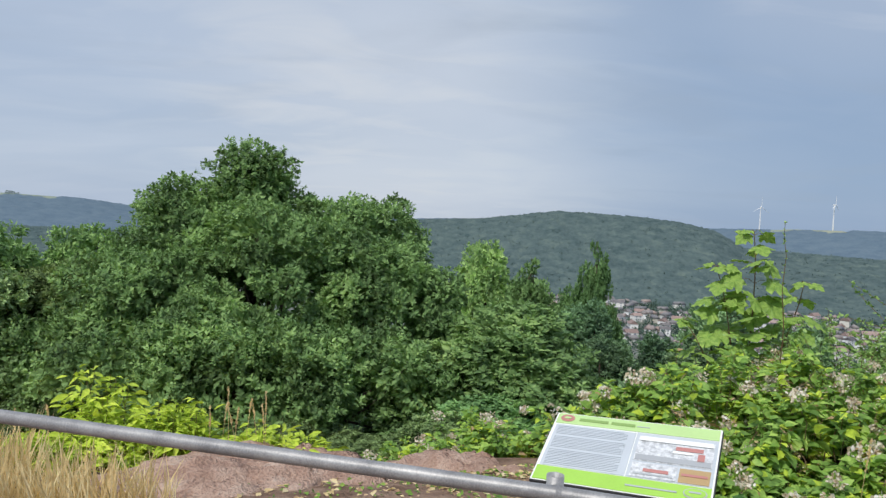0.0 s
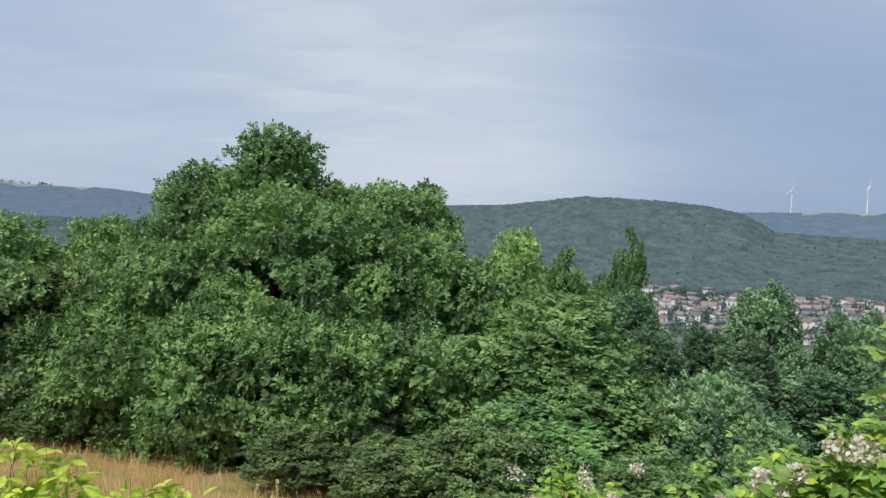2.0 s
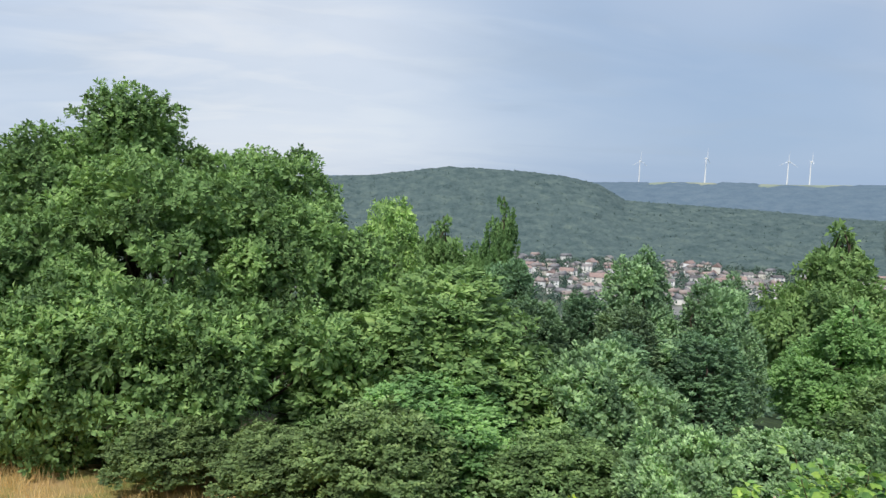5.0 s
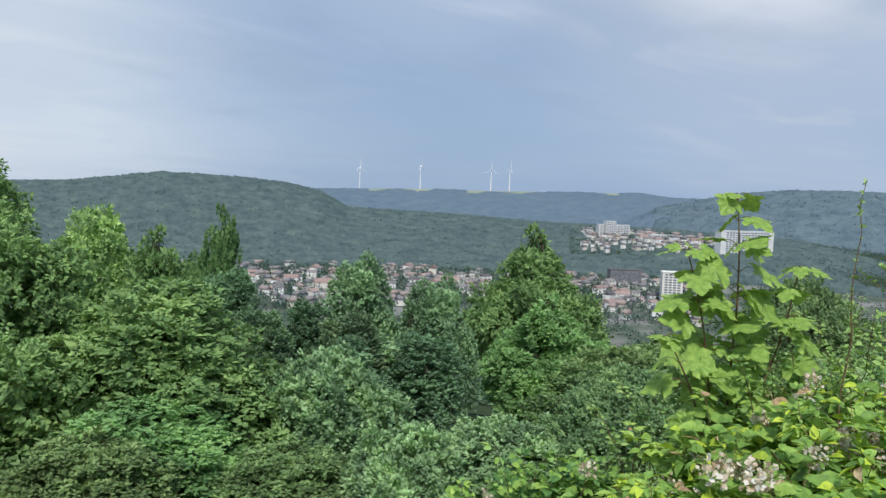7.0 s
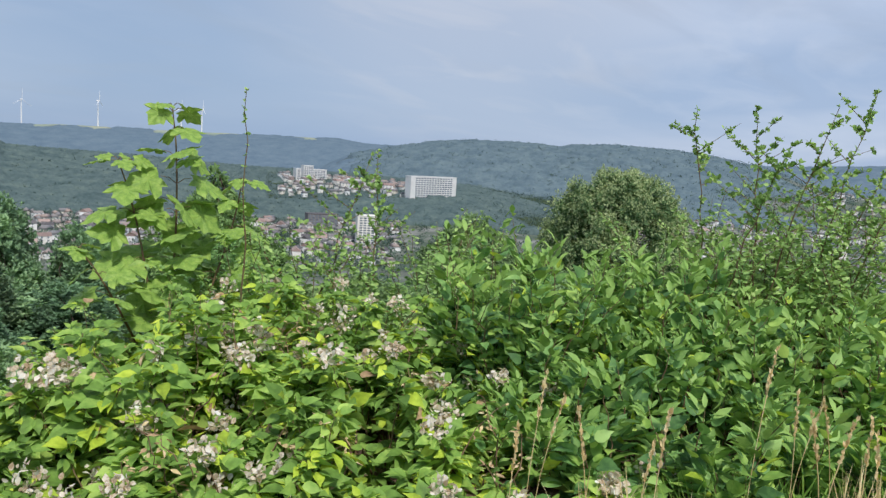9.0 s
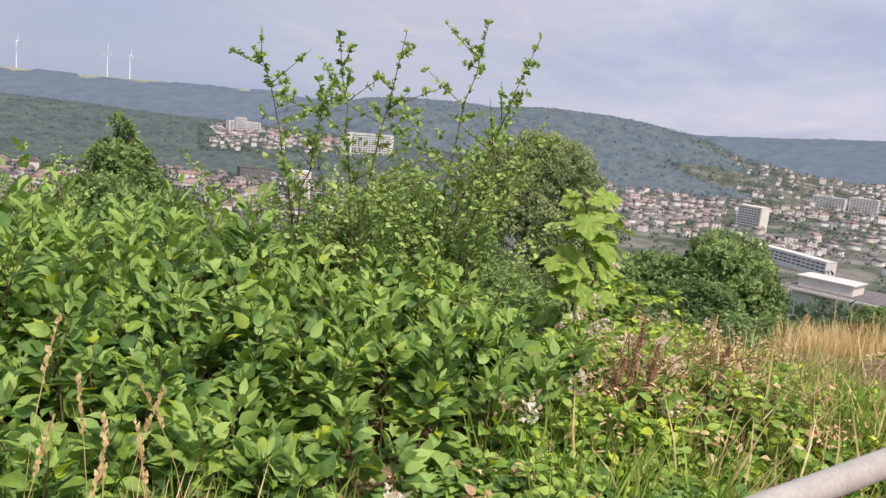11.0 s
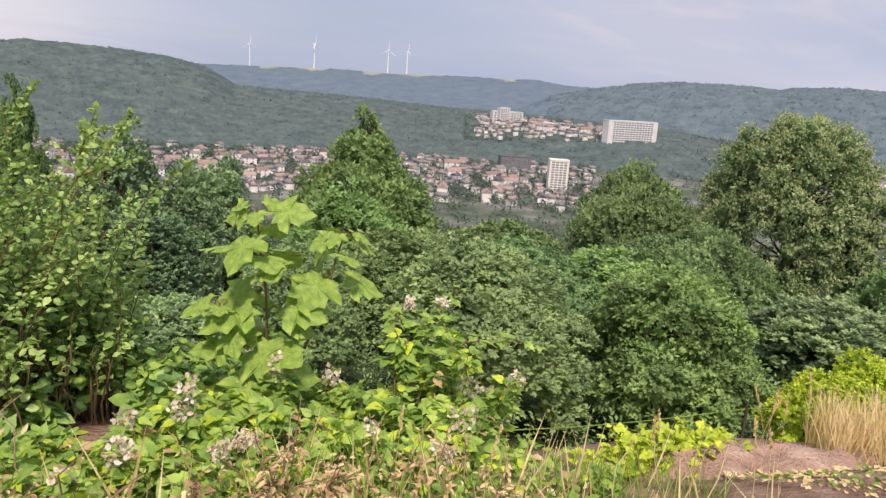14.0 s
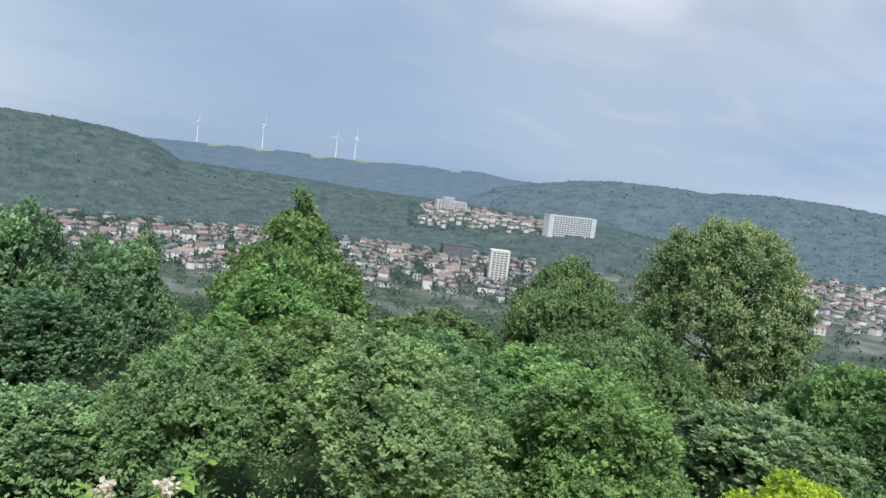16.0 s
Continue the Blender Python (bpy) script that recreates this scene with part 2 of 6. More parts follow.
M_WOODS = leafy("valley woods", (0.036, 0.060, 0.054), (0.056, 0.088, 0.074), (0.084, 0.122, 0.096), gloss=0.95, scale=0.03, gain=1.1, vary=0.15, shine=0.05)
M_HOUSE = material("house render", ((0.70, 0.67, 0.61), (0.78, 0.77, 0.75), (0.82, 0.82, 0.82)), scale=0.4, fine=3, vary=0.5, bump=0)
# clay red lightened, with distance haze painted into it
M_ROOF_RED = material("haze-paled clay tiles", ((0.21, 0.155, 0.14), (0.29, 0.21, 0.19), (0.37, 0.28, 0.25)), scale=0.5, fine=5, vary=0.5, bump=0)
M_ROOF_GREY = material("slate roof", ((0.09, 0.085, 0.09), (0.16, 0.155, 0.16), (0.26, 0.24, 0.23)), scale=0.5, fine=5, vary=0.5, bump=0)
M_CONCRETE = material("white concrete", ((0.56, 0.56, 0.55), (0.68, 0.68, 0.67), (0.76, 0.76, 0.75)), scale=0.1, fine=1.5, bump=0)
# the next five grow paler and bluer with distance: haze painted into the colour
M_HAZY_CANOPY = material("hill canopy", ((0.056, 0.088, 0.090), (0.079, 0.114, 0.116), (0.099, 0.138, 0.134), (0.125, 0.166, 0.150)), scale=0.035, fine=0.17, rough=0.95, bump=0, spec=0.05, lo=0.34, hi=0.66)
M_HAZY_MIDHILL = material("middle hill canopy", ((0.080, 0.120, 0.148), (0.112, 0.158, 0.184), (0.140, 0.190, 0.208)), scale=0.025, fine=0.13, rough=0.95, bump=0, spec=0.05, lo=0.34, hi=0.66)
M_HAZY_RIDGE = material("haze-tinted ridge canopy", ((0.100, 0.146, 0.194), (0.120, 0.170, 0.216), (0.140, 0.190, 0.232)), scale=0.02, fine=0.09, rough=0.95, bump=0, spec=0.05, lo=0.34, hi=0.66)
M_HAZY_HILLTREES = leafy("hill tree leaves", (0.054, 0.082, 0.084), (0.071, 0.103, 0.100), (0.092, 0.128, 0.114), gloss=0.95, gain=1.0, vary=0.25, scale=0.012, shine=0.05)
M_HAZY_MIDTREES = leafy("middle hill tree leaves", (0.076, 0.112, 0.130), (0.092, 0.130, 0.144), (0.108, 0.148, 0.154), gloss=0.95, gain=1.0, vary=0.25, scale=0.012, shine=0.05)
M_NEARWOODS = leafy("valley edge leaves", (0.030, 0.054, 0.034), (0.058, 0.096, 0.060), (0.092, 0.140, 0.084), gloss=0.8, gain=1.25, vary=0.15, scale=0.06)
M_HOUSES = material("pale house walls", ((0.68, 0.64, 0.57), (0.76, 0.75, 0.72), (0.82, 0.82, 0.82)), scale=0.01, fine=0.4, vary=0.6, island=True, bump=0)
# roof tones paled in the colour itself to imitate haze over the town
M_ROOFS = material("haze-paled mixed tiles", ((0.20, 0.20, 0.21), (0.25, 0.235, 0.235), (0.33, 0.265, 0.24)), scale=0.01, fine=0.4, vary=0.7, island=True, bump=0)
M_CREAM = material("cream render", ((0.68, 0.65, 0.57), (0.75, 0.73, 0.67), (0.80, 0.79, 0.75)), scale=0.1, fine=1.5, bump=0)
# pane colour lightened to paint in the low contrast of distance haze
M_PANE = material("haze-paled window glass", ((0.10, 0.125, 0.16), (0.15, 0.185, 0.23), (0.22, 0.26, 0.31)), scale=0.3, fine=2, rough=0.15, bump=0, vary=0.4)
M_WHITE = material("white coated steel", ((0.74, 0.74, 0.74), (0.80, 0.80, 0.80), (0.84, 0.84, 0.84)), scale=0.1, fine=2, rough=0.5, bump=0)


def ground_material():
    """Straw-coloured meadow near by, woodland floor and town ground farther off, soil on the ledge, by place alone; far
    ridge and fields carry painted haze.
    """
    m = bpy.data.materials.new("ground cover")
    m.use_nodes = True
    nodes, links = m.node_tree.nodes, m.node_tree.links
    p = nodes["Principled BSDF"]
    p.inputs["Roughness"].default_value = 0.95
    p.inputs["Specular IOR Level"].default_value = 0.1
    tc = nodes.new("ShaderNodeTexCoord")

    def noisy(scale, stops, lo=0.35, hi=0.65, detail=6):
        n = nodes.new("ShaderNodeTexNoise")
        n.inputs["Scale"].default_value, n.inputs["Detail"].default_value = scale, detail
        links.new(tc.outputs["Object"], n.inputs["Vector"])
        r = nodes.new("ShaderNodeValToRGB")
        while len(r.color_ramp.elements) < len(stops):
            r.color_ramp.elements.new(0.5)
        for i, c in enumerate(stops):
            r.color_ramp.elements[i].position = lo + (hi - lo) * i / (len(stops) - 1)
            r.color_ramp.elements[i].color = (*c, 1)
        links.new(n.outputs["Fac"], r.inputs[0])
        return n, r.outputs[0]

    def blend(fac, a, b):
        x = nodes.new("ShaderNodeMix")
        x.data_type = "RGBA"
        links.new(fac, x.inputs[0])
        links.new(a, x.inputs[6])
        links.new(b, x.inputs[7])
        return x.outputs[2]

    def attr(name):
        at = nodes.new("ShaderNodeAttribute")
        at.attribute_name = name
        return at.outputs["Fac"]

    _, meadow = noisy(0.5, ((0.26, 0.28, 0.09), (0.46, 0.34, 0.15), (0.52, 0.36, 0.18)))
    grain, soil = noisy(3.0, ((0.15, 0.095, 0.065), (0.25, 0.165, 0.12), (0.36, 0.26, 0.19)))
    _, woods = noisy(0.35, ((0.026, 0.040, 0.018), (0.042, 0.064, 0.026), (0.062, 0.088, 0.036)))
    # field colours greyed to paint in distance haze
    _, fields = noisy(0.004, ((0.19, 0.24, 0.21), (0.24, 0.29, 0.23), (0.31, 0.33, 0.25)))
    _, town = noisy(0.02, ((0.07, 0.10, 0.07), (0.13, 0.15, 0.12), (0.24, 0.24, 0.23)))
    # ridge ground blued to match the haze painted on its woods
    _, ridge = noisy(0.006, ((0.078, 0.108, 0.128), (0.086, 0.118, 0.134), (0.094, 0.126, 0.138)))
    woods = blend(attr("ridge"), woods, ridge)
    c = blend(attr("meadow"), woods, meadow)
    c = blend(attr("soil"), c, soil)
    c = blend(attr("town"), c, town)
    c = blend(attr("field"), c, fields)
    links.new(c, p.inputs["Base Color"])
    b = nodes.new("ShaderNodeBump")
    b.inputs["Strength"].default_value, b.inputs["Distance"].default_value = 0.9, 0.06
    fine, _ = noisy(22.0, ((0, 0, 0), (1, 1, 1)))
    both = nodes.new("ShaderNodeMath")
    both.operation = "ADD"
    links.new(grain.outputs["Fac"], both.inputs[0])
    links.new(fine.outputs["Fac"], both.inputs[1])
    links.new(both.outputs[0], b.inputs["Height"])
    links.new(b.outputs[0], p.inputs["Normal"])
    return m


M_GROUND = ground_material()

# ---- mesh helpers ----


def mesh_object(name, verts, faces, mat, smooth=False):
    """One mesh from arrays: faces is a list of (n, k) index arrays."""
    me = bpy.data.meshes.new(name)
    verts = np.asarray(verts, dtype=np.float32)
    me.vertices.add(len(verts))
    me.vertices.foreach_set("co", verts.ravel())
    faces = [np.asarray(f, dtype=np.int32) for f in faces if len(f)]
    loops = np.concatenate([f.ravel() for f in faces])
    sizes = np.concatenate([np.full(len(f), f.shape[1], dtype=np.int32) for f in faces])
    me.loops.add(len(loops))
    me.loops.foreach_set("vertex_index", loops)
    me.polygons.add(len(sizes))
    me.polygons.foreach_set("loop_start", np.concatenate([[0], np.cumsum(sizes)[:-1]]).astype(np.int32))
    if smooth:
        me.polygons.foreach_set("use_smooth", np.ones(len(sizes), dtype=bool))
    me.update(calc_edges=True)
    me.materials.append(mat)
    return new(name, me)


def child(ob, parent, label=""):
    ob.parent = parent
    return tagged(ob, label) if label else ob


def part(name, bm, mat, parent, label="", smooth=False):
    me = bpy.data.meshes.new(name)
    bm.normal_update()
    bm.to_mesh(me)
    bm.free()
    me.materials.append(mat)
    for poly in me.polygons:
        poly.use_smooth = smooth
    return child(new(name, me), parent, label)


def base(name, m, label, category, group="", kind=""):
    ob = new(name)
    ob.matrix_world = m
    return tagged(ob, label, category, group, kind)


def box(bm, size, at=(0, 0, 0), turn=None, bevel=0.0):
    made = bmesh.ops.create_cube(bm, size=1)["verts"]
    m = Matrix.Translation(at) @ (turn.to_4x4() if turn else Matrix()) @ Matrix.Diagonal((*size, 1))
    bmesh.ops.transform(bm, matrix=m, verts=made)
    if bevel:
        edges = {ed for v in made for ed in v.link_edges}
        bmesh.ops.bevel(bm, geom=list(edges), offset=bevel, segments=2, affect="EDGES")


def boxed(size, at=(0, 0, 0), turn=None, bevel=0.0):
    bm = bmesh.new()
    box(bm, size, at, turn, bevel)
    return bm


def tubes(lines, sides=6):
    """Tapered tubes along lines of (points, radii): vertices and quads."""
    vs, fs, start = [], [], 0
    ring = np.linspace(0, 2 * np.pi, sides, endpoint=False)
    for pts, radii in lines:
        pts = np.asarray(pts, dtype=float)
        d = np.gradient(pts, axis=0)
        d /= np.linalg.norm(d, axis=1)[:, None] + 1e-9
        ref = np.where(np.abs(d[:, 2:3]) > 0.9, [[1.0, 0, 0]], [[0, 0, 1.0]])
        u = np.cross(d, ref)
        u /= np.linalg.norm(u, axis=1)[:, None] + 1e-9
        w = np.cross(d, u)
        r = np.asarray(radii, dtype=float)[:, None, None]
        vs.append((pts[:, None] + r * (u[:, None] * np.cos(ring)[None, :, None] + w[:, None] * np.sin(ring)[None, :, None])).reshape(-1, 3))
        n = len(pts)
        i, j = np.meshgrid(np.arange(n - 1), np.arange(sides), indexing="ij")
        k = (j + 1) % sides
        fs.append(np.stack([i * sides + j, i * sides + k, (i + 1) * sides + k, (i + 1) * sides + j], -1).reshape(-1, 4) + start)
        start += n * sides
    return np.concatenate(vs), [np.concatenate(fs)]


def leaf_shape(kind):
    """Vertices (x across, y along, z up) and faces of one leaf of length 1."""
    if kind == "small":
        return np.array([(0, 0, 0), (0.28, 0.45, 0.07), (0, 1, -0.08), (-0.28, 0.45, 0.07)]), [(0, 1, 2), (0, 2, 3)]
    if kind == "blade":
        return np.array([(-0.012, 0, 0), (0.012, 0, 0), (0.010, 0.55, 0.03), (-0.010, 0.55, 0.03), (0, 1, 0.16)]), [(0, 1, 2), (0, 2, 3), (3, 2, 4)]
    if kind == "plain":
        return np.array([(0, 0, 0), (0.34, 0.34, 0.08), (0.27, 0.70, 0.03), (0, 1, -0.10), (-0.27, 0.70, 0.03), (-0.34, 0.34, 0.08)]), [(0, 1, 2, 3), (0, 3, 4, 5)]
    if kind == "oval":
        o = [(0, 0, 0), (0.22, 0.16, 0.05), (0.36, 0.42, 0.08), (0.28, 0.70, 0.03), (0, 1, -0.10), (-0.28, 0.70, 0.03), (-0.36, 0.42, 0.08), (-0.22, 0.16, 0.05), (0, 0.5, 0.0)]
        return np.array(o), [(0, 1, 2, 8), (8, 2, 3, 4), (8, 4, 5, 6), (0, 8, 6, 7)]
    if kind == "ovate":
        o = [(0, 0, 0), (0.20, 0.10, 0.05), (0.31, 0.32, 0.09), (0.24, 0.62, 0.05), (0.08, 0.86, -0.04), (0, 1.05, -0.12), (-0.08, 0.86, -0.04), (-0.24, 0.62, 0.05), (-0.31, 0.32, 0.09), (-0.20, 0.10, 0.05), (0, 0.45, 0.0)]
        return np.array(o), [(0, 1, 2, 10), (10, 2, 3, 4), (10, 4, 5, 6), (10, 6, 7, 8), (0, 10, 8, 9)]
    if kind == "lance":
        o = [(0, 0, 0), (0.13, 0.2, 0.05), (0.19, 0.48, 0.06), (0.10, 0.78, 0.0), (0, 1, -0.14), (-0.10, 0.78, 0.0), (-0.19, 0.48, 0.06), (-0.13, 0.2, 0.05), (0, 0.5, 0.0)]
        return np.array(o), [(0, 1, 2, 8), (8, 2, 3, 4), (8, 4, 5, 6), (0, 8, 6, 7)]
    # palmate leaf with five toothed lobes
    right = [(0.10, 0.02), (0.34, -0.04), (0.34, 0.13), (0.52, 0.20), (0.64, 0.44), (0.48, 0.43), (0.33, 0.44), (0.38, 0.66), (0.27, 0.72), (0.14, 0.88)]
    rim = [(0, 0.06)] + right + [(0, 1.04)] + [(-x, y) for x, y in reversed(right)]
    v = [(0, 0.34, 0.03)] + [(x, y, -0.16 * (x * x + (y - 0.35) ** 2) + (0.03 if i % 2 else -0.02)) for i, (x, y) in enumerate(rim)]
    n = len(rim)
    return np.array(v), [(0, 1 + i, 1 + (i + 1) % n) for i in range(n)]


def leaves(points, along, normal, size, kind="small"):
    """Leaves at points, with their axis, face and length given: vertices and faces."""
    shape, faces = leaf_shape(kind)
    along = along / (np.linalg.norm(along, axis=1)[:, None] + 1e-9)
    side = np.cross(along, normal)
    side /= np.linalg.norm(side, axis=1)[:, None] + 1e-9
    up = np.cross(side, along)
    size = np.broadcast_to(np.asarray(size, dtype=float), (len(points),))[:, None, None]
    v = points[:, None] + size * (side[:, None] * shape[None, :, 0:1] + along[:, None] * shape[None, :, 1:2] + up[:, None] * shape[None, :, 2:3])
    k = len(shape)
    steps = (np.arange(len(points)) * k)[:, None, None]
    out = []
    for n in {len(f) for f in faces}:
        fs = np.array([f for f in faces if len(f) == n])
        out.append((steps + fs[None]).reshape(-1, n))
    return v.reshape(-1, 3), out


def merge(sets):
    vs, fs, start = [], [], 0
    for v, f in sets:
        vs.append(v)
        fs += [x + start for x in f]
        start += len(v)
    return np.concatenate(vs), fs


def sphere_points(rng, n):
    v = rng.normal(size=(n, 3))
    return v / np.linalg.norm(v, axis=1)[:, None]


# ---- the ground ----
AZ_NEAR_HILL = ((-180, -3), (-70, -1.9), (-40, -2.0), (-22, -2.3), (-8, -1.2), (0, -0.45), (4, -0.2), (6.5, 0.1), (9.5, 0.52), (12.5, 0.5), (16, 0.38), (18.5, 0.1), (21, -0.4), (23, -1.5), (32, -1.75), (39, -2.2), (44, -2.3), (55, -2.5), (64, -3.2), (72, -4.4), (180, -4.4))
AZ_RIGHT_HILL = ((-180, -5), (40, -4), (46, -0.7), (50, 0.2), (52.5, 0.68), (55, 0.9), (60, 0.92), (61.9, 0.78), (62.7, 0.95), (66, 1.18), (70, 1.05), (73, 0.75), (77, 0.05), (80, -1.0), (84, -1.5), (92, -1.9), (180, -2.5))
AZ_FAR = ((-180, 0.3), (-60, 0.2), (-39, 0.2), (-33, 0.2), (-25, 0.0), (-21, -0.5), (-3, -0.4), (2, -0.2), (20, -0.1), (24, 0.02), (26, 0.18), (33, 0.22), (45, 0.45), (47.5, 0.15), (52, 0.2), (70, 0.4), (77, 0.32), (80, 0.5), (89, 1.2), (100, 1.3), (180, 0.3))
VALLEY = -122.0


def table(rows, x):
    r = np.array(rows, dtype=float)
    return np.interp(x, r[:, 0], r[:, 1])


def step(x):
    x = np.clip(x, 0, 1)
    return x * x * (3 - 2 * x)


EDGE = np.array([(-5000, 600.0), (-60, 24.0), (-14, 8.5), (-6, 5.6), (-2, 5.0), (1, 5.6), (3, 6.6), (5.5, 5.0), (8, 3.2), (11, 2.0), (15, -1.0), (30, -16), (60, -46), (5000, -4986)])


def beyond_edge(x, y):
    """Metres past the rim of the lookout."""
    return (y - np.interp(x, EDGE[:, 0], EDGE[:, 1])) * 0.85


DROP = np.array([(-1e4, 0.0), (-1.6, 0.0), (0.0, -0.35), (1.5, -1.7), (4, -4.2), (10, -6.8), (20, -8.9), (35, -11.5), (80, -21), (300, -72), (620, -121), (700, -122), (1e5, -122)])


def ripple(x, y, size):
    return np.sin(x / size + 1.3 * np.sin(y / size * 0.7)) * np.sin(y / size * 1.1 + 0.8 * np.sin(x / size * 0.6))


def on_field(azd, r):
    """Open fields along the top of the far ridge."""
    strip = (azd > -39) & (azd < -26.5) | (azd > 24.6) & (azd < 29.5) | (azd > 32) & (azd < 38.2) | (azd > 41) & (azd < 43.6)
    return strip & (r > 3570 + 50 * np.sin(azd * 1.7))


def height(x, y):
    r = np.hypot(x, y)
    az = np.degrees(np.arctan2(x, y))
    d = beyond_edge(x, y)
    z = 0.1 + np.interp(d, DROP[:, 0], DROP[:, 1]) + np.where(d < 2, 0.04 * ripple(x, y, 0.7), 0.25 * ripple(x, y, 6.0) * step(d / 10))
    z = z - 0.35 * step((x - 5.5) / 4.0) * (d > -3) * step((d + 3) / 2.5) - 0.24 * step((x - 7.5) / 2.0) * (d > -3) * step((d + 3) / 2.5)
    behind = step((-d - 6) / 60)
    z = z * (1 - behind) + behind * 2.0
    for rows, s, top, drop, lift in ((AZ_NEAR_HILL, 1230, 1900, 0.10, 5), (AZ_RIGHT_HILL, 1850, 2600, 0.05, 5), (AZ_FAR, 2700, 3700, -0.004, 9)):
        crest = 1.75 + lift + top * np.tan(np.radians(table(rows, az)))
        up = VALLEY + (crest - VALLEY) * step((r - s) / (top - s))
        past = crest - drop * (r - top)
        hill = np.where(r < top, up, past)
        z = np.where(r > 900, np.maximum(z, hill + (r > s) * 1.6 * ripple(x, y, 90.0) * step((r - s) / 300)), z)
    z = z + 6.0 * on_field(az, r)
    for bx, by, lift, wide in ((1150, 888, 22, 110), (1160, 1160, 16, 150), (425, 12, 4, 60)):
        z = z + lift * np.exp(-((x - bx) ** 2 + (y - by) ** 2) / (2 * wide ** 2))
    return z


def build_ground():
    az = np.radians(np.concatenate([np.linspace(-180, -66, 40), np.arange(-65, 115, 0.55), np.linspace(116, 179, 22)]))
    r = np.concatenate([np.linspace(0.0, 14, 57)[1:], np.geomspace(14.4, 4850, 170)])
    rr, aa = np.meshgrid(r, az, indexing="ij")
    x, y = rr * np.sin(aa), rr * np.cos(aa)
    v = np.stack([x, y, height(x, y)], -1).reshape(-1, 3)
    v = np.concatenate([v, [[0, 0, float(height(np.array([0.0]), np.array([0.0]))[0])]]])
    n, k = len(r), len(az)
    i, j = np.meshgrid(np.arange(n - 1), np.arange(k), indexing="ij")
    j2 = (j + 1) % k
    quads = np.stack([i * k + j, (i + 1) * k + j, (i + 1) * k + j2, i * k + j2], -1).reshape(-1, 4)
    fan = np.stack([np.full(k, n * k), np.arange(k), (np.arange(k) + 1) % k], -1)
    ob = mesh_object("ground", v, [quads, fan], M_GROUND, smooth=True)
    d = beyond_edge(v[:, 0], v[:, 1])
    rad = np.hypot(v[:, 0], v[:, 1])
    azd = np.degrees(np.arctan2(v[:, 0], v[:, 1]))
    cover = {
        "soil": 1 - step((d - 1.0) / 2.5),
        "meadow": np.maximum((1 - step((rad - 34) / 10)) * (1 - step((v[:, 0] + 4) / 5)), step((d - 3) / 2) * (1 - step((np.hypot(v[:, 0] - 6.5, v[:, 1] + 0.6) - 18.5) / 2)) * step((v[:, 0] - 10) / 2)),
        "town": step((rad - 600) / 100) * (1 - step((rad - 1230) / 60)) + step((azd - 62) / 4) * step((rad - 900) / 50) * (1 - step((rad - 2500) / 250)),
        # ridge: brings in the painted haze tint with distance
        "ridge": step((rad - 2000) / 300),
        "field": on_field(azd, rad).astype(float),
    }
    for name, values in cover.items():
        at = ob.data.attributes.new(name, "FLOAT", "POINT")
        at.data.foreach_set("value", np.clip(values, 0, 1).astype(np.float32))
    return tagged(ob, "dry meadow slope and wooded valley ground", "ground", kind="structure")


ground = build_ground()


def ground_z(x, y):
    return float(height(np.array([float(x)]), np.array([float(y)]))[0])

# ---- far woods and town ----


def canopy(name, label, mat, seed, a0, a1, r0, r1, cell, spacing, tall):
    """The closed roof of a wood: rounded and pointed crowns side by side over the ground, as one mass."""
    rng = np.random.default_rng(seed)
    jit = rng.uniform(0.1, 0.9, (256, 256, 2))
    size = rng.uniform(0.45, 1.15, (256, 256))
    sharp = rng.random((256, 256)) < 0.3
    az = np.radians(np.arange(a0, a1, math.degrees(cell / ((r0 + r1) / 2))))
    r = np.arange(r0, r1, cell)
    rr, aa = np.meshgrid(r, az, indexing="ij")
    rr, aa = rr + rng.uniform(-0.3, 0.3, rr.shape) * cell, aa + rng.uniform(-0.3, 0.3, rr.shape) * (az[1] - az[0])
    x, y = rr * np.sin(aa), rr * np.cos(aa)
    i0, j0 = np.floor(x / spacing).astype(int), np.floor(y / spacing).astype(int)
    top = np.zeros_like(x)
    for di in (-1, 0, 1):
        for dj in (-1, 0, 1):
            i, j = (i0 + di) % 256, (j0 + dj) % 256
            cx, cy = (i0 + di + jit[i, j, 0]) * spacing, (j0 + dj + jit[i, j, 1]) * spacing
            q = np.hypot(x - cx, y - cy) / (spacing * (0.55 + 0.4 * size[i, j]))
            dome = np.where(sharp[i, j], 1.25 * np.clip(1 - q, 0, 1), np.sqrt(np.clip(1 - q * q, 0, 1)))
            top = np.maximum(top, dome * (0.3 + 0.7 * size[i, j]))
    azd = np.degrees(aa)
    gardens = (azd > 40) & (azd < 52) & (rr > 1420) & (rr < 1740)
    field = on_field(azd, rr)
    fade = step((a1 - azd + 3 * np.sin(rr / 60)) / 9)
    z = height(x, y) - 6 * (1 - fade) + np.where(field, -6, top * tall * fade * np.where(gardens, 0.3, 1.0) + np.where(gardens, -1.5, 1.0) + rng.normal(0, 0.04 * tall, x.shape))
    n, k = x.shape
    for rim in (np.s_[0, :], np.s_[-1, :], np.s_[:, 0], np.s_[:, -1]):
        z[rim] = height(x[rim], y[rim]) - 6.0
    i, j = np.meshgrid(np.arange(n - 1), np.arange(k - 1), indexing="ij")
    f = np.stack([i * k + j, (i + 1) * k + j, (i + 1) * k + j + 1, i * k + j + 1], -1).reshape(-1, 4)
    v = np.stack([x, y, z], -1).reshape(-1, 3)
    return tagged(mesh_object(name, v, [f], mat, smooth=True), label, "woods", kind="stuff")


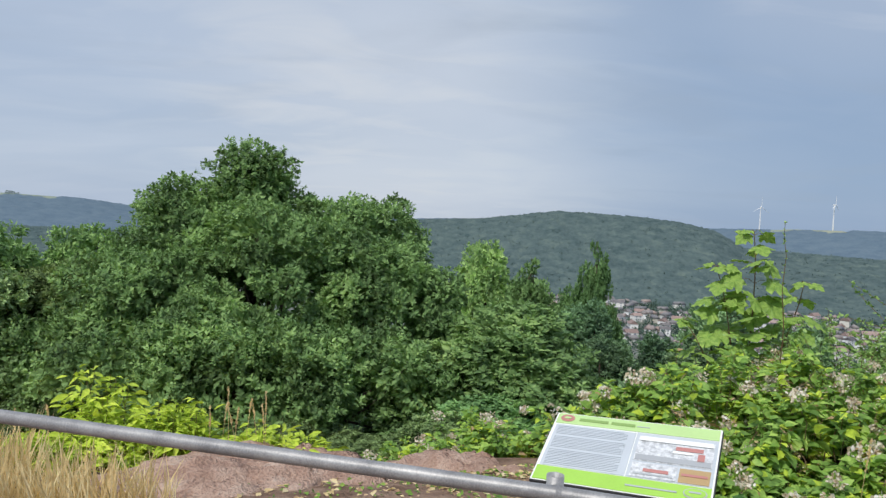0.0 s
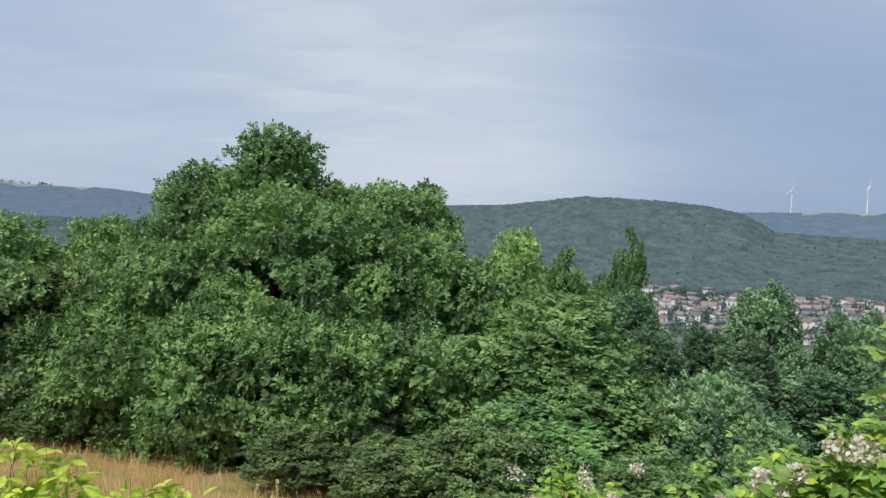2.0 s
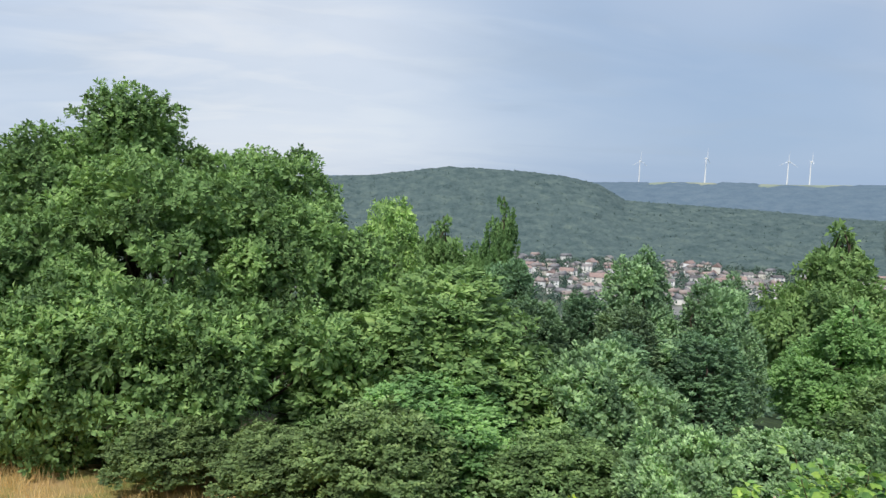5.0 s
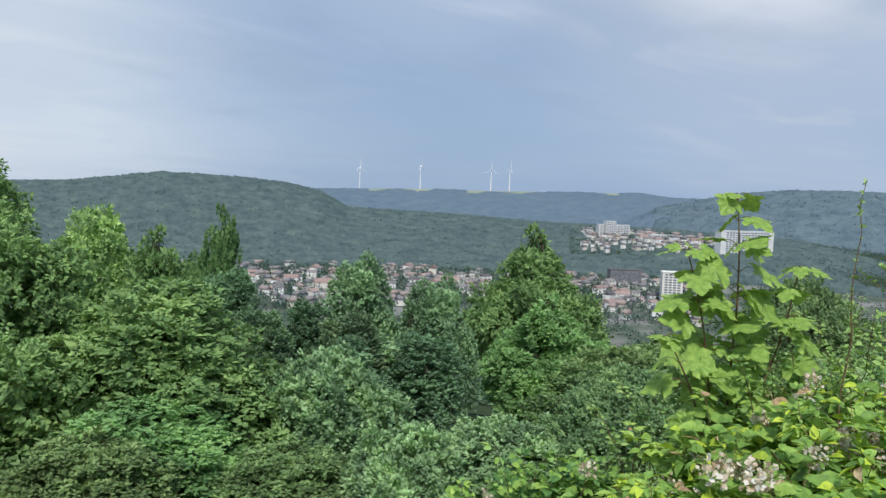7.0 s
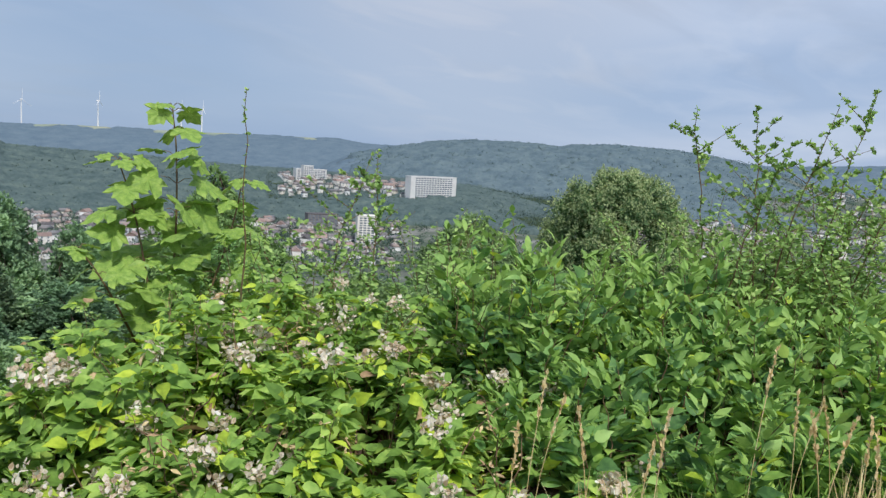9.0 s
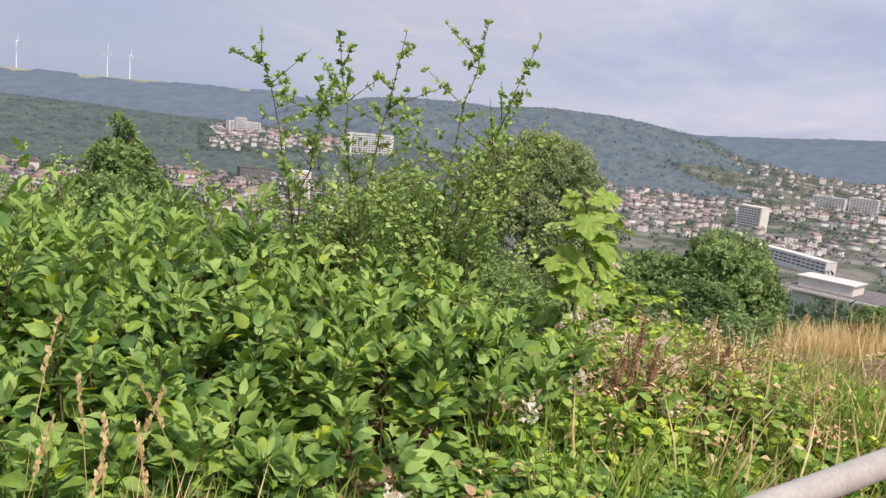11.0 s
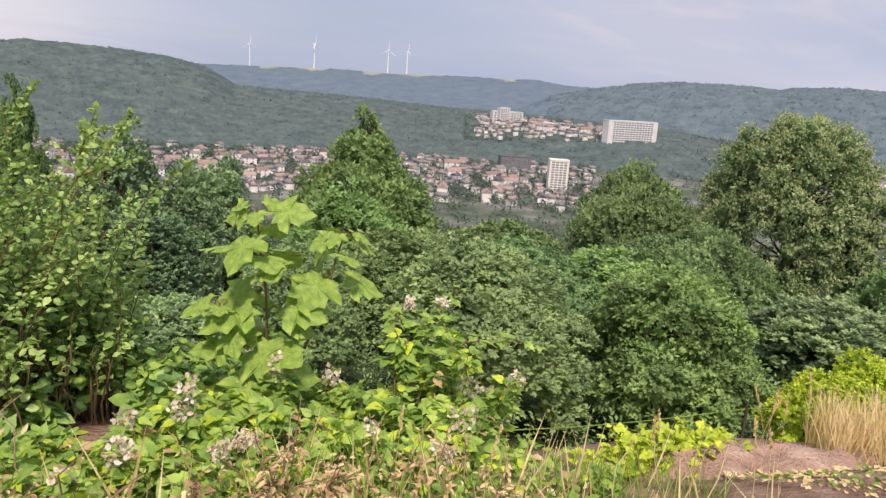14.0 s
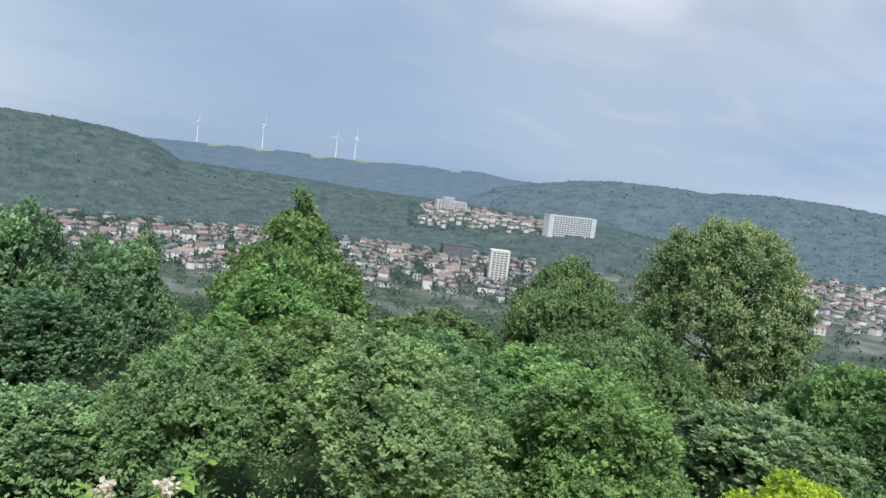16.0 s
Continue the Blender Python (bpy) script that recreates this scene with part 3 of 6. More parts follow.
canopy("hill_woods", "dense mixed green woods covering the near hills, with painted haze", M_HAZY_CANOPY, 4, -46, 66, 1235, 2010, 4.6, 10.0, 9.0)
canopy("hill_woods", "green wooded hill beyond the town, blued by painted haze", M_HAZY_MIDHILL, 7, 46, 82, 1850, 2720, 7.0, 14.0, 11.0)
canopy("ridge_woods", "woods along the far ridge, blued by painted haze", M_HAZY_RIDGE, 5, -46, 97, 2700, 3820, 14.0, 26.0, 9.0)
canopy("ridge_woods", "wooded slope behind the near hill, blued by painted haze", M_HAZY_RIDGE, 6, 18, 50, 2000, 2720, 8.0, 18.0, 16.0)

def leaf_woods(name, label, mat, seed, regions, per, up=0.0, closed=False):
    """Leafy crowns spread over the valley, as one mass: regions of (count, azimuths, distances, radii)."""
    rng = np.random.default_rng(seed)
    az, r, wide = [], [], []
    for n, a0, a1, r0, r1, s0, s1 in regions:
        az.append(np.radians(rng.uniform(a0, a1, n)))
        r.append(np.sqrt(rng.uniform(r0 ** 2, r1 ** 2, n)))
        wide.append(rng.uniform(s0, s1, n))
    az, r, wide = np.concatenate(az), np.concatenate(r), np.concatenate(wide)
    x, y, n = r * np.sin(az), r * np.cos(az), len(az)
    tall = rng.uniform(0.9, 1.7, n)
    i = np.repeat(np.arange(n), per)
    o = sphere_points(rng, n * per) * rng.uniform(0.7, 1.05, (n * per, 1))
    o[:, 2] = np.abs(o[:, 2]) * tall[i] - 0.1
    c = np.stack([x, y, height(x, y) + wide * 0.3 + up], -1)
    # closed turns leaves upward, evening out their shading as haze would
    v, f = leaves(c[i] + o * wide[i][:, None], o + rng.normal(0, 0.5, o.shape), o * (0.35 if closed else 1) + (0, 0, 1.0 if closed else 0.5), wide[i] * rng.uniform(0.4, 0.75, n * per), "small")
    tagged(mesh_object(name, v, f, mat), label, "woods", kind="stuff")


leaf_woods("valley_trees", "garden and street trees between the houses of the valley", M_WOODS, 6, ((2000, -45, 60, 640, 1240, 3.0, 6.0), (2200, 8, 50, 780, 1240, 3.0, 5.5), (1500, 60, 97, 560, 2500, 3.5, 7)), 26)
leaf_woods("hill_trees", "tree crowns of the mixed woods on the near hills, with haze-tinted leaves", M_HAZY_HILLTREES, 19, ((9500, -2, 66, 1240, 1960, 3.4, 6.0), (900, -46, -20, 1240, 1900, 4.0, 7.0)), 12, -0.5, True)
leaf_woods("hill_trees", "tree crowns of the woods on the hill beyond the town, with haze-tinted leaves", M_HAZY_MIDTREES, 20, ((4200, 46, 82, 1880, 2640, 4.5, 8.0),), 10, -0.5, True)
leaf_woods("ridge_trees", "row of field trees along the far ridge", M_WOODS, 18, ((34, -35.5, -28.5, 3650, 3690, 5, 9),), 30)
leaf_woods("edge_woods", "green woods on the lower slope towards the town", M_NEARWOODS, 17, ((1200, -45, 97, 180, 640, 3.5, 6.5),), 44)


def gable(width, depth, eaves, ridge, over=0.4):
    """The roof of a house as a solid with overhang: a bmesh."""
    bm = bmesh.new()
    w, d = width / 2 + over, depth / 2 + over
    low = [bm.verts.new(p) for p in ((-w, -d, eaves - 0.15), (w, -d, eaves - 0.15), (w, d, eaves - 0.15), (-w, d, eaves - 0.15))]
    top = [bm.verts.new(p) for p in ((-w, 0, ridge), (w, 0, ridge))]
    for q in ((low[0], low[1], top[1], top[0]), (low[2], low[3], top[0], top[1]), (low[1], low[2], top[1]), (low[3], low[0], top[0]), tuple(reversed(low))):
        bm.faces.new(q)
    return bm


def window_row(bm, width, depth, rows, cols, floor, first):
    for i in range(rows):
        for j in range(cols):
            x = (j + 0.5) / cols * width - width / 2
            for s in (-1, 1):
                box(bm, (1.1, 0.12, 1.3), (x, s * depth / 2, first + i * floor))


def make_house(roof, width, depth, eaves, ridge, label):
    h = base("house", Matrix(), label, "house", "houses of the town")
    bm = boxed((width, depth, eaves + 4), (0, 0, eaves / 2 - 2))
    for s in (-1, 1):
        tri = [bm.verts.new(p) for p in ((s * width / 2, -depth / 2, eaves), (s * width / 2, depth / 2, eaves), (s * width / 2, 0, ridge - 0.2))]
        bm.faces.new(tri)
    part("wall", bm, M_HOUSE, h)
    part("roof", gable(width, depth, eaves, ridge), roof, h)
    for i in range(max(1, int(eaves // 2.8))):
        for j in range(2):
            for s in (-1, 1):
                part("window", boxed((1.7, 0.14, 1.4), ((j - 0.5) * width / 2.2, s * depth / 2, 1.7 + i * 2.8)), M_PANE, h)
    part("chimney", boxed((0.7, 0.7, 1.8), (width * 0.2, 0.6, ridge - 0.1)), M_ROOF_GREY, h)
    return h


def at_az(az, r, turn=0.0, scale=1.0, dz=0.0):
    x, y = r * math.sin(radians(az)), r * math.cos(radians(az))
    return pose(x, y, ground_z(x, y) + dz, 0, 0, turn) @ Matrix.Scale(scale, 4)


def build_town():
    rng = np.random.default_rng(11)
    kinds = [make_house(M_ROOF_RED, 12, 9, 6.0, 9.0, "white rendered house with a red tiled gable roof"),
             make_house(M_ROOF_GREY, 11, 9, 6.0, 8.8, "white rendered house with a grey slate roof"),
             make_house(M_ROOF_RED, 18, 10, 8.4, 12.5, "long pale apartment house with a red tiled roof"),
             make_house(M_ROOF_GREY, 15, 11, 8.4, 11.5, "pale apartment house with a dark grey roof")]
    spots = []
    while len(spots) < 292:
        if rng.random() < 0.5:
            az, r = rng.uniform(9, 49), rng.uniform(820, 1230)
            if r > 1130 and rng.random() < 0.5:
                continue
        elif rng.random() < 0.2:
            az, r = rng.uniform(41, 50), rng.uniform(1480, 1680)
        else:
            az = rng.uniform(64, 95)
            r = math.sqrt(rng.uniform(900 ** 2, (1850 if az < 79 else 2500) ** 2))
        p = np.array([r * math.sin(radians(az)), r * math.cos(radians(az))])
        if all(np.hypot(*(p - q[0])) > 19 for q in spots):
            spots.append((p, az, r))
    for i, (p, az, r) in enumerate(spots):
        k = rng.choice(4, p=(0.26, 0.36, 0.14, 0.24))
        m = at_az(az, r, rng.choice((0, 20, 90, 70, 45)) + rng.uniform(-12, 12) - az, rng.uniform(0.85, 1.2), 1.8)
        if i < 4:
            kinds[i].matrix_world = m
        else:
            copy_thing(kinds[k], m @ Matrix.Diagonal([1 / q for q in kinds[k].scale] + [1]))


build_town()


def distant_houses():
    """The houses of the town past those built singly: gabled blocks, joined."""
    rng = np.random.default_rng(12)
    n = 800
    right = rng.random(n) < 0.66
    az = np.where(right, rng.uniform(63, 96, n), rng.uniform(9, 50, n))
    r = np.where(right, np.sqrt(rng.uniform(1000 ** 2, 2600 ** 2, n)), rng.uniform(800, 1240, n))
    r = np.where(right & (az < 79) & (r > 1850), r * 0.62, r)
    up = rng.random(n) < 0.13
    az, r = np.where(up, rng.uniform(41, 51, n), az), np.where(up, rng.uniform(1450, 1720, n), r)
    x, y = r * np.sin(np.radians(az)), r * np.cos(np.radians(az))
    z = height(x, y)
    w, d, e = rng.uniform(5, 9, n), rng.uniform(4, 5.5, n), rng.uniform(5, 8, n)
    turn = rng.choice([0.2, 1.2, 1.7, 0.7], n) + rng.normal(0, 0.15, n)
    c, s = np.cos(turn), np.sin(turn)

    def solid(shape, faces):
        px, py, pz = shape
        v = np.stack([x[:, None] + px * c[:, None] - py * s[:, None], y[:, None] + px * s[:, None] + py * c[:, None], z[:, None] + pz], -1)
        k = v.shape[1]
        return v.reshape(-1, 3), [((np.arange(n) * k)[:, None, None] + np.array(f)[None]).reshape(-1, len(f[0])) for f in faces]

    one = np.ones((n, 1))
    wx, wy = w[:, None], d[:, None]
    walls = (np.concatenate([-wx, wx, wx, -wx] * 2 + [-wx, wx], 1), np.concatenate([-wy, -wy, wy, wy] * 2 + [0 * wy, 0 * wy], 1),
             np.concatenate([-3 * one] * 4 + [e[:, None]] * 4 + [e[:, None] + 3.4] * 2, 1))
    v, f = solid(walls, [[(0, 1, 5, 4), (1, 2, 6, 5), (2, 3, 7, 6), (3, 0, 4, 7)], [(4, 8, 7), (5, 6, 9)]])
    tagged(mesh_object("distant_houses", v, f, M_HOUSES), "pale rendered houses of the town seen from afar", "houses", kind="stuff")
    o = 0.6
    roofs = (np.concatenate([-wx - o, wx + o, wx + o, -wx - o, -wx - o, wx + o], 1), np.concatenate([-wy - o, -wy - o, wy + o, wy + o, 0 * wy, 0 * wy], 1),
             np.concatenate([e[:, None] - 0.3] * 4 + [e[:, None] + 3.8] * 2, 1))
    v, f = solid(roofs, [[(0, 1, 5, 4), (2, 3, 4, 5), (3, 2, 1, 0)], [(1, 2, 5), (3, 0, 4)]])
    tagged(mesh_object("distant_roofs", v, f, M_ROOFS), "red-brown and grey tiled roofs of the town", "roofs", kind="stuff")


distant_houses()


def block(name, label, category, m, width, depth, tall, floors, cols, frame_w=0.0, mat=None):
    """A large flat-roofed building with recessed rows of windows."""
    b = base(name, m, label, category)
    part("wall", boxed((width, depth, tall + 14), (0, 0, tall / 2 - 7)), mat or M_CONCRETE, b)
    part("roof", boxed((width + 0.8, depth + 0.8, 0.8), (0, 0, tall + 0.4)), mat or M_CONCRETE, b)
    fh = (tall - 3) / floors
    inner = width - 2 * frame_w
    for i in range(floors):
        for j in range(cols):
            x = (j + 0.5) / cols * inner - inner / 2
            for s in (-1, 1):
                part("window", boxed((inner / cols * 0.72, 0.3, fh * 0.55), (x, s * (depth / 2 + 0.02), 2 + (i + 0.5) * fh)), M_PANE, b)
    return b


def place_block(x, y, z, turn):
    return pose(x, y, z, 0, 0, turn)


block("slab_building", "white office slab with a grid of blue windows", "building", place_block(1150, 888, -86, -14), 112, 18, 43, 10, 14, 10)
tower = block("tower_block", "cream high-rise flats with rows of balconies", "building", place_block(698, 640, -124, -40), 24, 20, 43, 13, 4, 2, M_CREAM)

block("hospital_building", "long white flat-roofed clinic on the wooded slope", "building", place_block(1130, 1206, -72, -20), 70, 18, 24, 6, 10, 2)
block("hospital_building", "lower white clinic wing among the trees", "building", place_block(1185, 1120, -82, -30), 60, 16, 18, 4, 9, 2)
block("hospital_building", "white clinic tower between the wings", "building", place_block(1112, 1196, -72, -20), 22, 16, 32, 8, 4, 1)
block("hospital_building", "small white clinic house on the slope", "building", place_block(1240, 1150, -84, -30), 40, 14, 16, 4, 7, 1)
block("terrace_building", "stepped grey flats with long balconies", "building", place_block(790, 815, -118, -30), 46, 22, 20, 6, 9, 1, M_ROOF_GREY)
block("factory_hall", "long white flat-roofed hall", "building", place_block(2475, 352, -112, 70), 210, 50, 26, 2, 12, 6)
block("apartment_block", "white high apartment block beyond the town", "building", place_block(1990, 152, -122, 78), 70, 16, 30, 8, 10, 1)
block("apartment_block", "white high apartment block beyond the town", "building", place_block(1990, 80, -122, 82), 60, 16, 36, 10, 9, 1)
block("apartment_block", "pinkish high apartment block beyond the town", "building", place_block(1990, 5, -122, 85), 70, 16, 33, 9, 10, 1)
block("apartment_block", "cream block of flats between gardens", "building", place_block(1234, 196, -119, 60), 44, 18, 34, 8, 7, 2, M_CREAM)
block("terraced_row", "low row of grey terraced houses", "building", place_block(897, 90, -120, 50), 95, 14, 14, 3, 14, 1)


def canopy_hall():
    """A low hall: a broad flat roof on columns, recessed glazing and a smaller storey on top."""
    h = base("school_building", place_block(425, 12, -72, 75), "low cream hall with a broad flat roof on columns", "building")
    part("wall", boxed((52, 28, 22), (0, 3, -5)), M_CREAM, h)
    part("roof", boxed((62, 40, 1.4), (0, 0, 6.7), bevel=0.1), M_CONCRETE, h, "pale flat roof slab with a thin edge")
    part("roof_cover", boxed((60, 38, 0.3), (0, 0, 7.56)), M_ROOF_GREY, h, "grey roofing felt")
    part("upper_storey", boxed((26, 16, 5.0), (12, 5, 10.2)), M_CREAM, h)
    part("upper_roof", boxed((28, 18, 0.6), (12, 5, 13.0)), M_CONCRETE, h)
    for i in range(12):
        part("window", boxed((3.4, 0.3, 3.6), (-23.8 + i * 4.3, -11.05, 3.2)), M_PANE, h)
        part("window", boxed((0.3, 1.7, 2.6), (-26.05, -9.0 + i * 2.1, 3.2)), M_PANE, h)
    for i in range(8):
        part("column", boxed((0.7, 0.7, 18), (-28 + i * 8, -18, -3)), M_CONCRETE, h)


canopy_hall()



def make_turbine(x, y, turn):
    t = base("wind_turbine", pose(x, y, ground_z(x, y), 0, 0, turn), "slender white wind turbine on the far ridge", "wind turbine", "wind turbines on the ridge")
    v, f = tubes([([(0, 0, -5), (0, 0, 60), (0, 0, 118)], [3.2, 2.6, 1.9])], 14)
    child(mesh_object("tower", v, f, M_WHITE, smooth=True), t)
    part("nacelle", boxed((4.5, 12, 5), (0, 1, 119.5), bevel=0.8), M_WHITE, t)
    bm = bmesh.new()
    bmesh.ops.create_uvsphere(bm, u_segments=12, v_segments=8, radius=2.2, matrix=Matrix.Translation((0, -6.5, 119.5)))
    part("hub", bm, M_WHITE, t, smooth=True)
    for k in range(3):
        a = radians(120 * k + 2)
        line = np.array([(math.sin(a) * r, -6.5, 119.5 + math.cos(a) * r) for r in (1, 12, 30, 52)])
        v, f = tubes([(line, [0.9, 1.3, 0.8, 0.2])], 6)
        child(mesh_object("blade", v, f, M_WHITE, smooth=True), t)


for tx, ty, tt in ((1620, 3654, 10), (1847, 3400, 40), (2286, 3400, -20), (2410, 3400, 70)):
    make_turbine(tx, ty, tt)

# ---- trees ----


def unit(v):
    return v / (np.linalg.norm(v, axis=1)[:, None] + 1e-9)


def crown(rng, lobes, tufts, per, leaf, puff, droop=0.1, up=0.5, flat=0.8, kind="small", fill=0.3):
    """Leaves in rosettes at the tips of shoots, over puffs of foliage that stand out from ellipsoid lobes (centre, radii)."""
    c, r = np.array([l[0] for l in lobes], dtype=float), np.array([l[1] for l in lobes], dtype=float)
    area = r[:, 0] * r[:, 1] + r[:, 0] * r[:, 2] + r[:, 1] * r[:, 2]
    n = max(8, int(2.4 * area.sum() / puff ** 2 / 1.6))
    pick = rng.choice(len(lobes), n, p=area / area.sum())
    d = sphere_points(rng, n)
    d[:, 2] = np.where(d[:, 2] < -0.5, -d[:, 2], d[:, 2])
    hub = c[pick] + d * r[pick] * rng.uniform(0.72, 0.98, n)[:, None]
    deep = np.min(np.linalg.norm((hub[:, None] - c[None]) / r[None], axis=2), axis=1) < 0.62
    hub, d, pick = hub[~deep], d[~deep], pick[~deep]
    size = np.minimum(puff * rng.uniform(0.5, 1.35, len(hub)), r[pick].min(axis=1) * 0.85)
    hub[:, 2] = np.maximum(hub[:, 2], size * 0.5)
    want = tufts * 2
    own = rng.choice(len(hub), want, p=size ** 2 / (size ** 2).sum())
    o = unit(sphere_points(rng, want) + d[own] * 0.55 + (0, 0, 0.25))
    p = hub[own] + o * size[own][:, None] * (1, 1, flat) * (rng.uniform(0.8, 1.05, want) + rng.exponential(0.1, want))[:, None]
    near = np.linalg.norm((p[:, None] - hub[None]) / (1, 1, flat), axis=2) / size[None]
    near[np.arange(want), own] = 9
    free = np.flatnonzero(near.min(axis=1) > 0.78)[:tufts]
    p, o, own = p[free], o[free], own[free]
    axis = unit(o * 0.75 + d[own] * 0.25 + (0, 0, up) + rng.normal(0, 0.2, o.shape))
    i = np.repeat(np.arange(len(p)), per)
    ring = sphere_points(rng, len(i))
    ring = unit(ring - axis[i] * (ring * axis[i]).sum(1)[:, None])
    k = rng.random(len(i))[:, None]
    long = leaf * rng.uniform(0.7, 1.25, len(p))[i] * rng.uniform(0.75, 1.15, len(i))
    along = axis[i] * (0.15 + 0.75 * k) + ring * (1.05 - 0.5 * k) - (0, 0, droop)
    start = p[i] - axis[i] * (long * (1 - k[:, 0]) * 1.5)[:, None] + ring * (long * 0.12)[:, None]
    outer = leaves(start, along, axis[i] * 1.2 + rng.normal(0, 0.35, along.shape), long, kind)
    m = int(len(i) * fill)
    own = rng.choice(len(hub), m, p=size ** 2 / (size ** 2).sum())
    q = sphere_points(rng, m)
    inner = leaves(hub[own] + q * (size[own] * np.cbrt(rng.uniform(0, 0.5, m)))[:, None] * (1, 1, flat) - d[own] * (size[own] * 0.3)[:, None], q, sphere_points(rng, m) + d[own], leaf * rng.uniform(1.2, 2.0, m), "small")
    return merge([outer, inner]), hub, p, axis


def limb(rng, a, b, r0, r1, bend=0.08, n=6):
    a, b = np.asarray(a, float), np.asarray(b, float)
    t = np.linspace(0, 1, n)[:, None]
    wig = rng.normal(scale=bend * np.linalg.norm(b - a), size=3)
    return a + (b - a) * t + wig * np.sin(t * np.pi), np.linspace(r0, r1, n)


def make_tree(seed, lobes, tufts, per, leaf, puff, mat, label, trunk_r=0.28, group="trees on the slope", bloom=None, **more):
    rng = np.random.default_rng(seed)
    t = base("tree", Matrix(), label, "tree", group)
    (v, f), centres, tips, axis = crown(rng, lobes, tufts, per, leaf, puff, **more)
    child(mesh_object("crown", v, f, mat), t)
    if bloom:
        pick = np.repeat(rng.permutation(len(tips))[:bloom[0]], 12)
        out = sphere_points(rng, len(pick))
        bv, bf = leaves(tips[pick] + axis[pick] * leaf * 0.7 + out * leaf * 0.8, out + axis[pick] * 0.4, axis[pick] + out * 0.5, bloom[1] * rng.uniform(0.6, 1.2, len(pick)), "small")
        child(mesh_object("blossom", bv, bf, bloom[2]), t, "pale yellowish bracts")
    SPREAD[t.name] = (float(np.percentile(v[:, 2], 99.9)), float(np.percentile(np.abs(v[:, :2]), 97)))
    top = max(l[0][2] + l[1][2] * 0.6 for l in lobes)
    lines = [limb(rng, (0, 0, -1.5), (lobes[0][0][0] * 0.5, lobes[0][0][1] * 0.5, top * 0.8), trunk_r, trunk_r * 0.2)]
    for l in lobes:
        lines.append(limb(rng, (0, 0, max(0.6, l[0][2] * 0.3)), np.array(l[0]) + (0, 0, l[1][2] * 0.3), trunk_r * 0.55, 0.04))
    part_v, part_f = tubes(lines[:1], 9)
    child(mesh_object("trunk", part_v, part_f, M_BARK, smooth=True), t)
    for i in range(0, len(centres), max(1, len(centres) // 60)):
        l = min(lobes, key=lambda q: np.linalg.norm(np.array(q[0]) - centres[i]))
        lines.append(limb(rng, np.array(l[0]) * (0.8, 0.8, 0.75), centres[i], 0.06, 0.015, 0.1, 5))
    bv, bf = tubes(lines[1:], 5)
    child(mesh_object("branchwork", bv, bf, M_BARK, smooth=True), t)
    return t


SPREAD = {}


def stand(tree, x, y, top, turn, radius, first=False):
    """Puts the tree, or a copy of it, on the slope, with the height of its highest leaves and the radius of its crown."""
    z = ground_z(x, y)
    tall, wide = SPREAD[tree.name]
    m = pose(x, y, z, 0, 0, turn) @ Matrix.Diagonal((radius / wide, radius / wide, (top - z) / tall, 1))
    if first:
        tree.matrix_world = m
        return tree
    return copy_thing(tree, m @ Matrix.Diagonal([1 / k for k in tree.scale] + [1]))

# the great ash below the lookout, at its own size: high crests behind, boughs down to the meadow in front
great_ash = make_tree(11, [((-1.9, 3.2, 10.0), (1.9, 2.4, 4.1)), ((4.3, 2.6, 8.5), (3.2, 3.2, 3.6)), ((-5.2, 2.6, 8.7), (2.8, 3.0, 3.7)), ((0.4, -1.4, 6.8), (5.2, 4.6, 4.4)), ((-5.2, -1.6, 5.2), (3.4, 3.8, 4.2)), ((-1.4, -4.8, 3.6), (4.4, 3.6, 3.3)), ((5.2, -0.6, 5.8), (4.0, 4.2, 4.2)), ((4.2, -4.6, 3.4), (3.8, 3.2, 3.2)), ((1.0, 3.6, 10.6), (0.9, 0.9, 1.2)), ((-2.4, 0.8, 8.0), (2.6, 2.4, 2.4)), ((1.6, 1.8, 9.2), (2.0, 2.0, 2.0)), ((0.6, -6.6, 3.9), (3.8, 2.4, 2.4)), ((5.4, -6.8, 3.7), (3.4, 2.4, 2.4)), ((-4.6, -5.6, 3.6), (3.2, 2.4, 2.4)), ((-8.2, -3.2, 3.6), (2.6, 2.4, 2.6)), ((0.4, -5.6, 1.6), (3.2, 1.6, 1.8)), ((5.0, -6.0, 1.6), (2.8, 1.6, 1.8))],
                      10500, 12, 0.22, 1.15, M_ASH, "great dark green ash with a billowing crown down to the meadow", 0.5, fill=0.6)
# templates, each about 10 m tall, leafy down to the ground
ash = make_tree(1, [((0, 0, 5.6), (3.6, 3.6, 3.6)), ((-1.6, -0.6, 7.6), (2.0, 2.0, 2.3)), ((2.2, 0.4, 6.8), (2.3, 2.3, 2.4)), ((-3.0, -1.2, 3.4), (2.3, 2.3, 3.0)), ((2.9, -1.4, 3.2), (2.3, 2.3, 3.0)), ((0.2, -2.8, 2.8), (2.5, 2.0, 2.7)), ((0.4, 2.6, 3.2), (2.6, 2.2, 2.8))],
                3000, 11, 0.25, 0.95, M_ASH, "large green ash tree with a clumpy crown", 0.32)
maple = make_tree(2, [((0, 0, 5.0), (2.9, 2.9, 3.8)), ((1.4, -1.0, 3.0), (2.5, 2.4, 2.9)), ((-1.7, -0.7, 2.8), (2.3, 2.3, 2.7)), ((0.1, 0.3, 8.0), (1.6, 1.6, 2.0)), ((0.2, 1.7, 3.0), (2.4, 2.0, 2.8))],
                  2300, 10, 0.27, 0.8, M_MAPLE, "fresh green field maple growing on the slope", 0.24)
